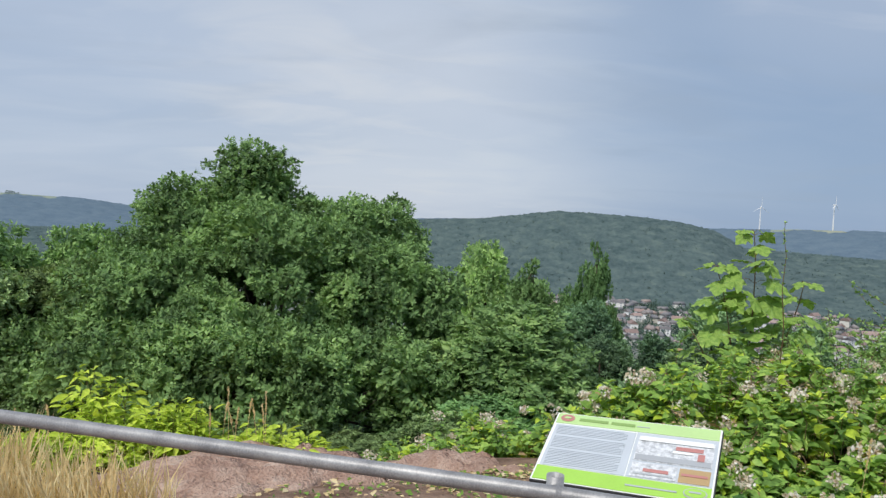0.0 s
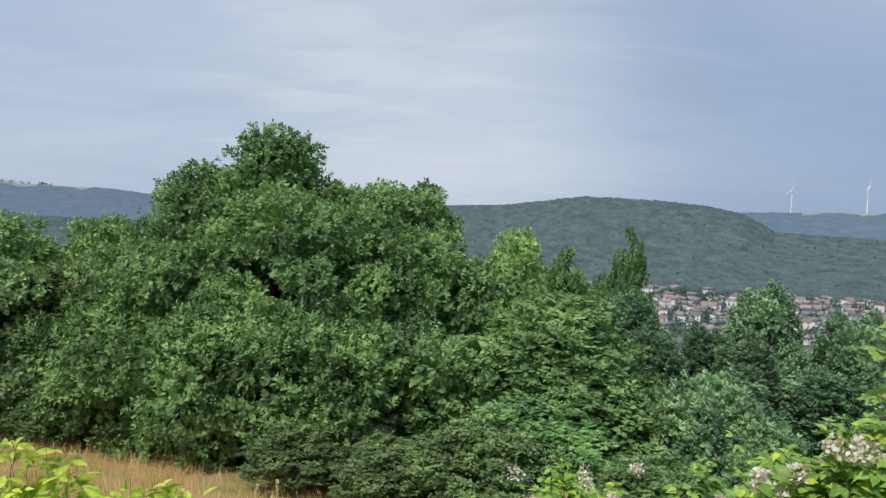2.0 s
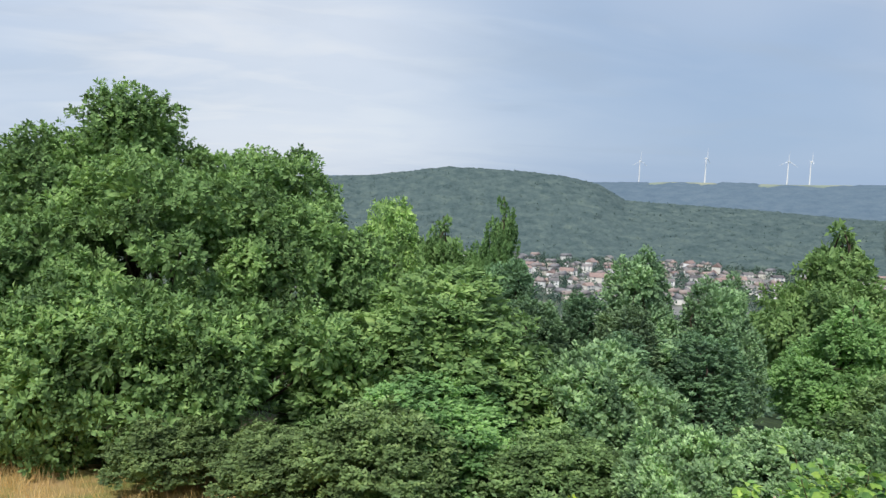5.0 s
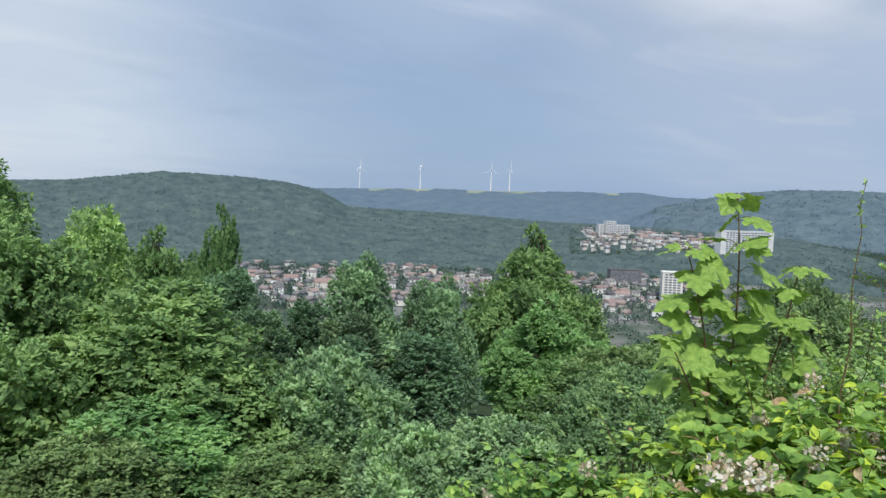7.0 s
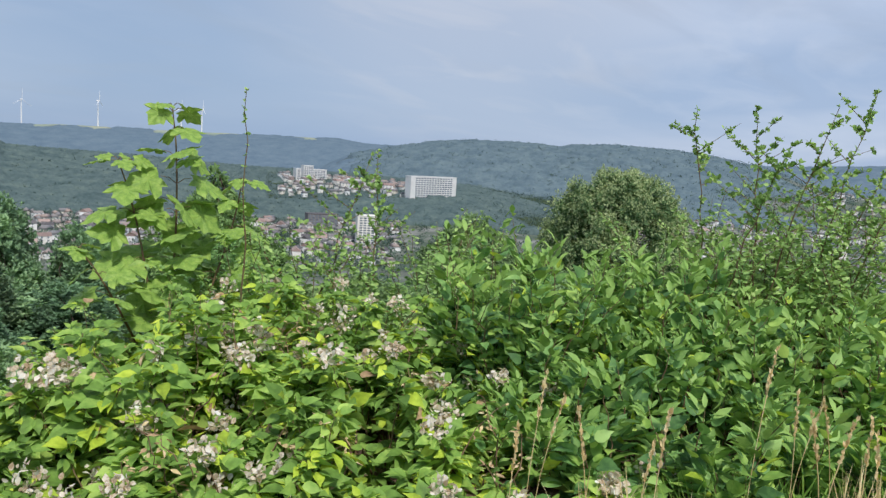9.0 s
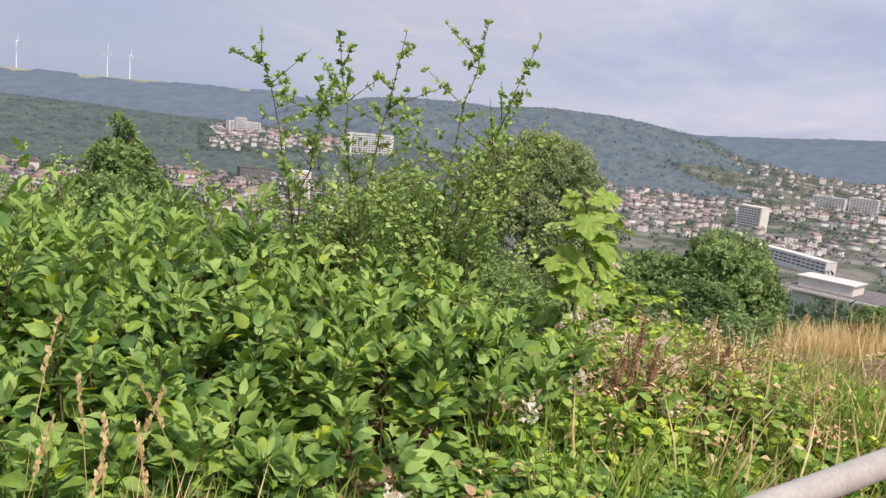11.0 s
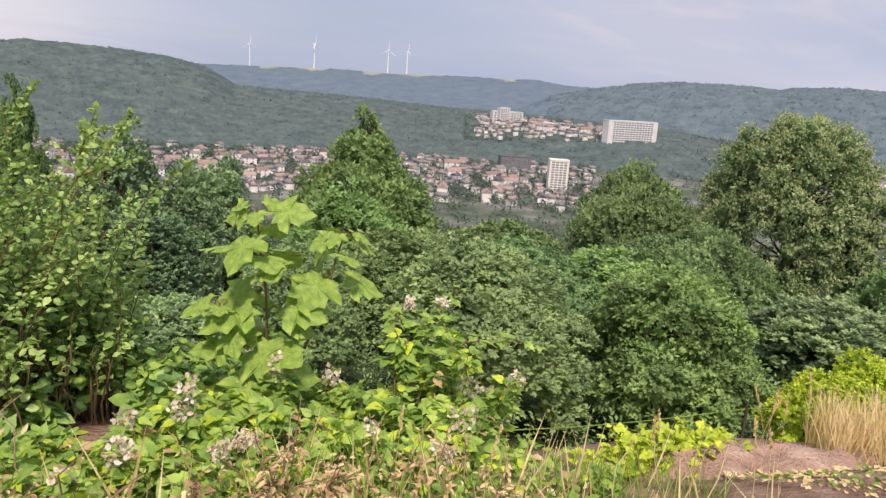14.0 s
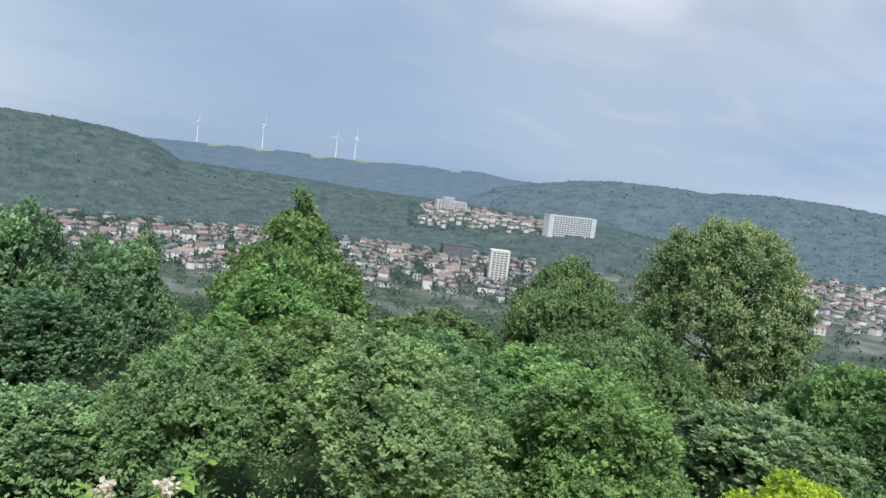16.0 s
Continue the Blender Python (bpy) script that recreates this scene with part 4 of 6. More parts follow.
hornbeam = make_tree(3, [((0, 0, 4.2), (1.6, 1.6, 4.0)), ((0.5, 0.2, 7.6), (0.7, 0.7, 2.3)), ((-0.7, 0.1, 6.3), (0.8, 0.8, 2.8)), ((0.9, -0.3, 3.4), (1.2, 1.2, 3.2)), ((-0.2, -0.7, 7.0), (0.6, 0.6, 2.2))],
                     1700, 9, 0.2, 0.36, M_DARK, "dark upright hornbeam with a narrow crown", 0.16, droop=-0.5, up=1.4, flat=2.4)
willow = make_tree(5, [((0, 0, 4.2), (3.0, 3.0, 4.0)), ((-1.8, -1.0, 4.4), (2.0, 2.0, 3.6)), ((1.9, -0.8, 5.0), (2.0, 2.0, 3.8)), ((0.2, -1.6, 6.6), (1.6, 1.6, 3.2)), ((-0.6, 1.4, 5.6), (2.0, 2.0, 3.4))],
                   1900, 12, 0.34, 0.8, M_GREY, "grey-green willow bush with upright shoots", 0.2, droop=-0.3, up=1.0, flat=1.3)
sallow = make_tree(12, [((0, 0, 5.2), (3.6, 3.6, 3.8)), ((-2.4, -0.6, 5.4), (2.2, 2.2, 3.0)), ((2.3, 0.4, 5.0), (2.4, 2.4, 3.2)), ((-2.0, -1.6, 3.0), (2.4, 2.2, 2.6)), ((2.2, -1.6, 3.0), (2.4, 2.2, 2.6)), ((0.2, -2.4, 4.2), (2.6, 2.0, 3.2)), ((0.3, 0.4, 7.6), (2.2, 2.2, 2.2))],
                   3200, 12, 0.21, 0.85, M_SALLOW, "rounded grey-green sallow with a fine-leaved crown", 0.26)
robinia = make_tree(6, [((0, 0, 4.0), (4.2, 4.0, 3.5)), ((-2.2, -0.8, 3.4), (2.2, 2.2, 2.8)), ((2.4, 0.4, 3.6), (2.2, 2.0, 2.8)), ((0.9, 0, 7.6), (1.9, 1.6, 0.8)), ((0.1, 0.1, 8.3), (1.5, 1.2, 0.5)), ((1.0, -0.1, 8.9), (1.1, 0.9, 0.45)), ((0.4, 0, 9.5), (0.7, 0.6, 0.35)), ((0.7, 0, 10.0), (0.3, 0.3, 0.3))],
                    2300, 11, 0.25, 0.8, M_ROBINIA, "light green robinia with an airy layered crest", 0.22)
linden = make_tree(7, [((0, 0, 5.2), (4.2, 4.2, 4.6)), ((0, 0, 3.6), (4.5, 4.5, 3.3)), ((0.4, 0, 7.4), (2.7, 2.7, 2.4))],
                   5200, 11, 0.12, 0.52, M_LINDEN, "rounded linden in pale yellowish bloom", 0.35, bloom=(4400, 0.12, M_BLOOM), droop=0.3, fill=0.7)
hazel = make_tree(8, [((0, 0, 5.0), (4.4, 4.4, 4.6)), ((-2.0, -0.6, 4.6), (2.6, 2.6, 3.8)), ((2.0, 0.6, 4.0), (2.8, 2.8, 3.6)), ((0.3, -0.8, 7.6), (2.2, 2.2, 2.3))],
                  1300, 10, 0.36, 1.1, M_HAZEL, "leafy green hazel among the slope trees", 0.2)
oak = make_tree(10, [((0, 0, 5.6), (4.6, 4.6, 3.4)), ((-3.0, -0.8, 5.0), (2.8, 2.8, 2.6)), ((3.0, 0.4, 5.2), (2.8, 2.8, 2.8)), ((0.6, -2.6, 4.0), (3.4, 2.6, 3.4)), ((-0.6, 0.6, 7.4), (2.8, 2.8, 2.2))],
                2600, 11, 0.24, 1.0, M_OAK, "broad dark green oak with a domed crown", 0.4)
lime_bush = make_tree(9, [((0, 0, 4.2), (4.0, 4.0, 4.2)), ((-1.8, -1.0, 5.2), (2.4, 2.4, 3.4)), ((1.6, -0.8, 5.6), (2.4, 2.4, 4.2))],
                      2600, 12, 0.24, 0.8, M_LIME, "rounded yellow-green bush below the rock", 0.16, group="bushes below the rock")
great_ash.matrix_world = pose(-7.6, 35.2, ground_z(-7.6, 35.2))

# the stand of trees below the lookout: x, y, height of the top, turn, crown radius
STAND = (
    (ash, ((-17.5, 35.6, -1.0, 100, 4.4), (27.5, 13.4, -3.8, 10, 3.4), (-30.4, 40.2, 2.2, 40, 4.0),)),
    (oak, ((97.0, 66.5, -7.4, 250, 10.5), (30.5, 24.0, -5.0, 20, 4.4), (66.0, 37.0, -9.0, 100, 6.5))),
    (maple, ((3.4, 30.0, -1.6, 0, 4.2), (2.6, 25.6, -4.6, 120, 3.0), (-23.8, 39.9, 0.5, 200, 4.2), (-20.4, 43.4, 0.4, 80, 3.4), (4.6, 62.1, 0.0, 30, 3.8), (35.0, 22.0, -5.6, 170, 4.0))),
    (sallow, ((-22.1, 31.5, 0.4, 0, 4.4), (22.0, 17.2, -3.2, 60, 3.9), (17.6, 21.8, -4.0, 250, 2.8))),
    (willow, ((8.5, 27.1, -3.9, 120, 2.4), (14.3, 23.9, -6.0, 220, 2.2), (8.3, 20.6, -4.5, 20, 1.5), (41.1, 13.4, -6.9, 90, 3.6))),
    (hornbeam, ((17.3, 44.0, -1.9, 0, 2.3), (21.1, 42.1, -3.4, 90, 2.0), (13.4, 42.4, -4.2, 200, 1.8), (9.9, 46.0, -2.8, 300, 2.2), (10.3, 40.8, -4.2, 150, 1.9), (15.2, 38.0, -5.6, 45, 2.6), (12.0, 33.5, -4.8, 30, 2.0), (16.6, 34.5, -4.9, 170, 2.2), (13.8, 37.0, -4.0, 250, 2.0), (19.3, 46.9, -2.9, 260, 2.0), (25.2, 47.4, -3.8, 10, 2.2))),
    (robinia, ((17.3, 79.2, -0.5, 0, 3.4), (51.3, 71.1, -1.9, 60, 8.5), (8.3, 56.6, -1.4, 140, 3.6), (37.1, 50.0, -6.2, 220, 6.0))),
    (linden, ((91.2, 41.2, 0.7, 0, 9.6),)),
    (lime_bush, ((26.0, 6.5, -4.4, 0, 2.0),)),
)
for tree, places in STAND:
    for n, (x, y, top, turn, radius) in enumerate(places):
        stand(tree, x, y, top, turn, radius, n == 0)


def fill_slope():
    """Lower trees that close the slope between the stand and the valley."""
    rng = np.random.default_rng(31)
    done = [(50, 11.5), (26, 5)]
    first = True
    spots = [(-15.6, 30.2, 2.6, 2.0), (-5.6, 26.2, 2.4, 1.8), (0.8, 24.0, 3.2, 2.2), (-2.4, 25.2, 2.2, 1.9), (5.8, 23.0, 2.6, 2.0), (-20.0, 30.6, 3.4, 1.8), (24.7, 30.5, 5.5, 3.4), (47.5, 9.6, 6.0, 3.0), (61.1, 16.5, 9.0, 3.6), (41.8, 23.3, 7.2, 3.6), (76.2, 18.5, 9.8, 4.2), (60.2, 10.8, 10.5, 4.0), (33.5, 4.5, 4.6, 2.6), (24.0, 1.0, 3.6, 2.2), (68.3, 64.0, 12.0, 8.0)]
    while len(spots) < 38:
        az, r = rng.uniform(-40, 92), rng.uniform(48, 175)
        x, y = r * math.sin(radians(az)), r * math.cos(radians(az))
        tall = rng.uniform(6, 9.5)
        top = ground_z(x, y) + tall
        if math.degrees(math.atan2(top - 1.8, r)) > -7.5 and az > 3:
            continue
        if min(math.hypot(x - q[0], y - q[1]) for q in spots) > 6:
            spots.append((x, y, tall, rng.uniform(3.6, 5.2)))
    for x, y, tall, radius in spots:
        stand(hazel, x, y, ground_z(x, y) + tall, rng.uniform(0, 360), radius, first)
        first = False


fill_slope()

# ---- the lookout: rail, board, rock ----
RAIL = [(-6.6, 3.75, 0.8), (-2.95, 2.76, 0.8), (0.37, 1.855, 0.785), (2.85, 1.0, 0.79), (5.04, -0.19, 0.995), (7.6, -1.36, 1.02)]


def tube_ring(points, radius, sides=20):
    v, f = tubes([(points, [radius] * len(points))], sides)
    return v, f


def build_rail():
    r = base("railing", Matrix(), "grey galvanised tube railing along the rock edge", "railing")
    for a, b in zip(RAIL[:-1], RAIL[1:]):
        v, f = tube_ring(np.array([a, b], float), 0.031 if a[0] < 2 else 0.034)
        child(mesh_object("rail", v, f, M_STEEL if a[0] < 2 else M_PALE_STEEL, smooth=True), r, "" if a[0] < 2 else "pale steel tube")
    for x, y, z in (RAIL[1], RAIL[2], RAIL[3], RAIL[5]):
        bm = bmesh.new()
        for rad, flip in ((0.034, False), (0.029, True)):
            ring = [[bm.verts.new((x + rad * math.cos(k * math.tau / 24), y + 0.068 + rad * math.sin(k * math.tau / 24), h)) for k in range(24)] for h in (ground_z(x, y) - 0.3, z + 0.05)]
            for k in range(24):
                q = (ring[0][k], ring[0][(k + 1) % 24], ring[1][(k + 1) % 24], ring[1][k])
                bm.faces.new(tuple(reversed(q)) if flip else q)
            if flip:
                inner = ring[1]
            else:
                outer = ring[1]
        for k in range(24):
            bm.faces.new((outer[k], outer[(k + 1) % 24], inner[(k + 1) % 24], inner[k]))
        post = part("post", bm, M_STEEL, r, smooth=True)
        v, f = tubes([(np.array([(x - 0.014, y, z), (x + 0.014, y, z)]) + (0, 0, 0), [0.0345, 0.0345])], 20)
        child(mesh_object("clamp", v, f, M_STEEL, smooth=True), post)


build_rail()


def paint(name, rgb, rough=0.45):
    return material(name, [tuple(c * g for c in rgb) for g in (0.92, 1.0, 1.05)], scale=6, fine=90, rough=rough, bump=0.05, bump_dist=0.002)


def flat_shape(points, thick=0.0016):
    """A thin solid from an outline in the board's plane."""
    bm = bmesh.new()
    low = [bm.verts.new((x, y, 0)) for x, y in points]
    top = [bm.verts.new((x, y, thick)) for x, y in points]
    bm.faces.new(top)
    bm.faces.new(list(reversed(low)))
    n = len(points)
    for i in range(n):
        bm.faces.new((low[i], low[(i + 1) % n], top[(i + 1) % n], top[i]))
    return bm


def rect(x0, y0, x1, y1, thick=0.0016):
    return flat_shape(((x0, y0), (x1, y0), (x1, y1), (x0, y1)), thick)


def oval(x, y, a, b, n=28, thick=0.0016):
    return flat_shape([(x + a * math.cos(k * math.tau / n), y + b * math.sin(k * math.tau / n)) for k in range(n)], thick)


def build_board():
    tl, tr = Vector((0.55, 2.9, 0.825)), Vector((1.263, 2.547, 0.866))
    ux = (tr - tl).normalized()
    flat_dir = Vector((ux.y, -ux.x, 0)).normalized()
    down = (flat_dir * 0.9 + Vector((0, 0, -0.42))).normalized()
    up = (-down).cross(ux).normalized()
    up = up if up.z > 0 else -up
    m = Matrix((ux, -down, up)).transposed().to_4x4()
    m.translation = tl + ux * 0.4 + down * 0.25
    b = base("information_board", m, "tilted green and white information board on a post", "sign")
    w, h = 0.4, 0.25
    mottled = material("photograph print", ((0.24, 0.25, 0.27), (0.48, 0.50, 0.52), (0.70, 0.72, 0.74), (0.78, 0.79, 0.80)), scale=38, fine=160, rough=0.45, bump=0)
    lines = paint("text print", (0.45, 0.495, 0.54))
    dark, white, green = paint("dark grey coating", (0.05, 0.052, 0.056)), paint("white print", (0.80, 0.82, 0.80)), paint("lime green print", (0.36, 0.62, 0.10))
    pale, grey, red = paint("pale green print", (0.47, 0.66, 0.28)), paint("light grey print", (0.51, 0.555, 0.60)), paint("red print", (0.48, 0.22, 0.20))
    ink, photo, brown = paint("grey print", (0.42, 0.45, 0.47)), paint("photograph grey", (0.38, 0.40, 0.42)), paint("photograph brown", (0.45, 0.32, 0.16))
    part("panel", boxed((0.8, 0.5, 0.024), (0, 0, -0.013), bevel=0.003), dark, b, "dark grey metal tray")

    def lay(name, bm, mat, level, label=""):
        ob = part(name, bm, mat, b, label)
        ob.location.z = level
        return ob

    lay("face_sheet", rect(-w + 0.004, -h + 0.004, w - 0.004, h - 0.004), white, 0.0005, "white printed sheet")
    lay("header_band", rect(-w + 0.012, 0.165, w - 0.012, h - 0.010), pale, 0.0030, "pale green header band")
    lay("footer_band", rect(-w + 0.012, -h + 0.010, w - 0.012, -0.150), green, 0.0030, "lime green footer band")
    lay("text_panel", rect(-w + 0.020, -0.145, 0.015, 0.155), grey, 0.0030, "light grey text field")
    lay("side_panel", rect(0.020, -0.145, w - 0.012, 0.160), grey, 0.0030)
    lay("badge", oval(-0.335, 0.205, 0.036, 0.026), red, 0.0058, "red oval badge")
    lay("badge", oval(-0.335, 0.205, 0.018, 0.008), pale, 0.0086)
    lay("badge", oval(0.325, -0.195, 0.05, 0.032), ink, 0.0058, "dark ringed oval mark")
    lay("badge", oval(0.325, -0.195, 0.044, 0.026), green, 0.0086)
    lay("badge", rect(0.30, -0.199, 0.35, -0.189), ink, 0.0112)
    for x0, x1 in ((-0.275, -0.13), (-0.115, 0.0)):
        lay("title_bar", rect(x0, 0.193, x1, 0.212), paint("olive print", (0.25, 0.38, 0.12)), 0.0058)
    lay("title_bar", rect(0.01, 0.197, 0.07, 0.203), ink, 0.0058)
    lay("footer_line", rect(0.03, -0.205, 0.25, -0.196), ink, 0.0058)
    for k in range(26):
        if k not in (6, 15):
            lay("text_line", rect(-w + 0.035, 0.138 - k * 0.0108, -0.02 - 0.02 * ((k * 7) % 5 == 0), 0.1415 - k * 0.0108), lines, 0.0052)
    lay("photograph", rect(0.035, -0.035, 0.375, 0.135), mottled, 0.0058, "framed photograph of a red train")
    for x0, y0, x1, y1, mat in ((0.04, -0.03, 0.37, 0.005, photo), (0.21, 0.06, 0.33, 0.085, red), (0.04, 0.10, 0.37, 0.13, white), (0.20, 0.035, 0.29, 0.05, white), (0.31, 0.0, 0.34, 0.05, red)):
        lay("picture_patch", rect(x0, y0, x1, y1), mat, 0.0086 if mat is not white else 0.0112)
    lay("photograph", rect(0.035, -0.14, 0.235, -0.048), mottled, 0.0058, "small framed photograph")
    lay("picture_patch", rect(0.09, -0.105, 0.20, -0.085), red, 0.0086)
    lay("picture_patch", rect(0.05, -0.125, 0.22, -0.115), ink, 0.0086)
    lay("photograph", rect(0.245, -0.14, 0.375, -0.052), brown, 0.0058, "small brownish photograph")
    lay("picture_patch", rect(0.255, -0.10, 0.365, -0.085), red, 0.0086)
    for sx in (-1, 1):
        for sy in (-1, 1):
            bm = bmesh.new()
            bmesh.ops.create_cone(bm, cap_ends=True, segments=12, radius1=0.006, radius2=0.005, depth=0.006, matrix=Matrix.Translation((sx * 0.388, sy * 0.238, -0.028)))
            part("bolt", bm, M_STEEL, b)
    inv = m.inverted()
    for s in (-0.22, 0.22):
        foot = m @ Vector((s, 0.02, -0.025))
        v, f = tubes([([tuple(inv @ Vector((foot.x, foot.y, -0.25))), tuple(inv @ foot)], [0.03, 0.03])], 14)
        child(mesh_object("post", v, f, M_STEEL, smooth=True), b)


build_board()


def rock(name, label, x, y, z, size, seed, mat=None):
    """A weathered sandstone slab: flattened, with layered and broken sides."""
    bm = bmesh.new()
    bmesh.ops.create_icosphere(bm, subdivisions=5, radius=1)
    for v in bm.verts:
        c = v.co
        k = max(abs(c.x), abs(c.y), abs(c.z) * 0.9)
        c = c * (1 - 0.75 * (1 - 0.8 / k) if k > 0.8 else 1)
        n = noise.fractal(c * 1.7 + Vector((seed, 0, 0)), 0.9, 2.1, 5)
        layers = 0.05 * math.sin(c.z * 16 + 3 * n)
        c = c * (1 + 0.22 * n + layers * (1 - abs(c.normalized().z)))
        v.co = Vector((c.x * size[0], c.y * size[1], c.z * size[2] + 0.08 * noise.fractal(c * 6 + Vector((0, seed, 0)), 0.8, 2.0, 4)))
    me = bpy.data.meshes.new(name)
    bm.to_mesh(me)
    bm.free()
    for p in me.polygons:
        p.use_smooth = True
    me.materials.append(mat or M_ROCK)
    ob = new(name, me)
    ob.matrix_world = pose(x, y, z, 0, 0, seed * 37)
    return tagged(ob, label, "rock", "sandstone rocks on the rim")


rock("rock", "weathered reddish sandstone slab behind the railing", -1.5, 3.8, -0.2, (1.45, 0.85, 0.30), 1.0)
rock("rock", "flat reddish sandstone shelf at the rim", 0.0, 4.4, -0.44, (1.4, 0.8, 0.34), 2.0)
rock("rock", "broad purple-brown sandstone shelf with moss", 10.2, 0.8, -0.89, (1.35, 1.0, 0.42), 3.0)
rock("rock", "low sandstone step below the shelf", 11.0, 2.3, -2.0, (1.6, 1.1, 0.6), 4.0)

# ---- shrubs ----


def stem_line(rng, x, y, h, out, b, arch, n=9, wiggle=0.02):
    t = np.linspace(0, 1, n)
    pts = np.stack([x + out * np.cos(b) * t ** 1.6, y + out * np.sin(b) * t ** 1.6, ground_z(x, y) - 0.05 + h * (t - arch * 0.5 * t ** 3) / (1 - arch * 0.5)], -1)
    pts[1:] += rng.normal(scale=wiggle * h, size=(n - 1, 3))
    return t, pts


def shrub(name, label, category, spots, n_stem, lean, leaf, kind, mat, per=26, stem_r=0.006, seed=0, droop=0.2, arch=0.5, low=0.25, trio=False, blossom=0.0, stem_mat=None, extra=(), rise=0.0, tip_mat=None):
    """Stems that rise and arch from areas (x, y, radius, height of the top), with leaves along them; extra: further leaf colours and their share."""
    rng = np.random.default_rng(seed)
    cx, cy = np.mean([s[0] for s in spots]), np.mean([s[1] for s in spots])
    o = np.array([cx, cy, ground_z(cx, cy)])
    ob = base(name, pose(*o), label, category)
    area = np.array([s[2] ** 2 * max(0.3, s[3] - ground_z(s[0], s[1])) for s in spots])
    lines, P, A, N, S, B, T = [], [], [], [], [], [], []
    for i in range(n_stem):
        sx, sy, sr, top = spots[rng.choice(len(spots), p=area / area.sum())]
        a, q = rng.uniform(0, 6.28), sr * math.sqrt(rng.random())
        x, y = sx + q * math.cos(a), sy + q * math.sin(a)
        h = max(0.15, (top - ground_z(x, y)) * rng.uniform(0.6, 1.05) * (1 - 0.4 * (q / sr) ** 2))
        t, pts = stem_line(rng, x, y, h, lean * h * rng.uniform(0.3, 1.2), rng.uniform(0, 6.28), arch)
        lines.append((pts - o, np.linspace(stem_r, stem_r * 0.25, 9)))
        u = low + (1 - low) * np.sort(rng.random(per)) ** 0.8
        pos = np.stack([np.interp(u, t, pts[:, k]) for k in range(3)], -1)
        ang = rng.uniform(0, 6.28, per)
        side = np.stack([np.cos(ang), np.sin(ang), rng.normal(0.15, 0.35, per) - droop + rise * u ** 2], -1)
        size = leaf * rng.uniform(0.55, 1.25, per) * (1.1 - 0.5 * u ** 3)
        pos = pos + side * size[:, None] * 0.35
        nor = np.stack([rng.normal(0, 0.6, per), rng.normal(0, 0.6, per) - 0.2, np.ones(per)], -1)
        for da in ((-1.0, 0.0, 1.0) if trio else (0.0,)):
            ca, sa = math.cos(da), math.sin(da)
            s2 = np.stack([side[:, 0] * ca - side[:, 1] * sa, side[:, 0] * sa + side[:, 1] * ca, side[:, 2]], -1)
            P.append(pos + s2 * size[:, None] * 0.15)
            A.append(s2 + rng.normal(0, 0.12, s2.shape))
            N.append(nor + rng.normal(0, 0.15, nor.shape))
            S.append(size * (1.0 if da == 0 else 0.85))
            T.append(u > 0.86)
        if rng.random() < blossom:
            B.append(pts[-1] + (0, 0, 0.04))
    v, f = tubes(lines, 5)
    tagged(child(mesh_object("stemwork", v, f, stem_mat or M_CANE, smooth=True), ob), kind="stuff")
    P, A, N, S = [np.concatenate(k) for k in (P, A, N, S)]
    share = rng.random(len(P))
    if tip_mat:
        tip = np.concatenate(T)
        v, f = leaves(P[tip] - o, A[tip], N[tip], S[tip] * 1.25, "lance")
        tagged(child(mesh_object("fresh_growth", v, f, tip_mat), ob), kind="stuff")
        share[tip] = 9
    start = 0.0
    for m2, part_of in [*extra, (mat, 1.0)]:
        pick = (share >= start) & (share < start + part_of)
        start += part_of
        v, f = leaves(P[pick] - o, A[pick], N[pick], S[pick], kind)
        tagged(child(mesh_object("foliage", v, f, m2), ob), kind="stuff")
    for p in B:
        k = 54
        q = sphere_points(rng, k) * np.cbrt(rng.uniform(0.1, 1, (k, 1))) * np.array([0.06, 0.06, 0.06]) * rng.uniform(0.6, 1.25)
        v, f = leaves(p - o + q, sphere_points(rng, k), sphere_points(rng, k), rng.uniform(0.02, 0.036, k), "oval")
        child(mesh_object("blossom", v, f, M_BLOSSOM), ob, "faded whitish blossom cluster")
    return ob


shrub("bramble_bush", "bramble thicket with yellow-green leaves and faded blossom", "bramble",
      [(1.5, 5.0, 0.7, 0.55), (2.2, 5.0, 0.8, 0.90), (2.0, 4.2, 0.7, 0.45), (2.8, 4.2, 0.8, 0.72), (2.7, 3.4, 0.6, 0.42), (3.0, 5.0, 0.8, 0.95), (1.5, 4.3, 0.4, 0.35), (2.0, 3.5, 0.5, 0.35), (3.1, 2.7, 0.5, 0.35), (3.9, 2.0, 0.4, 0.35)], 340, 0.45, 0.105, "ovate", M_BRAMBLE, 20, 0.005, 21, trio=True, blossom=0.3, extra=((M_LIME, 0.16), (M_DRYLEAF, 0.015)))
shrub("bramble_bush", "low bramble with blossom at the rock rim", "bramble", [(0.55, 6.4, 0.45, 0.15), (0.2, 7.0, 0.4, -0.1), (-0.1, 6.0, 0.45, -0.15), (0.75, 5.9, 0.35, 0.1)], 90, 0.4, 0.1, "ovate", M_BRAMBLE, 18, 0.005, 22, trio=True, blossom=0.18, extra=((M_LIME, 0.16), (M_DRYLEAF, 0.02)))
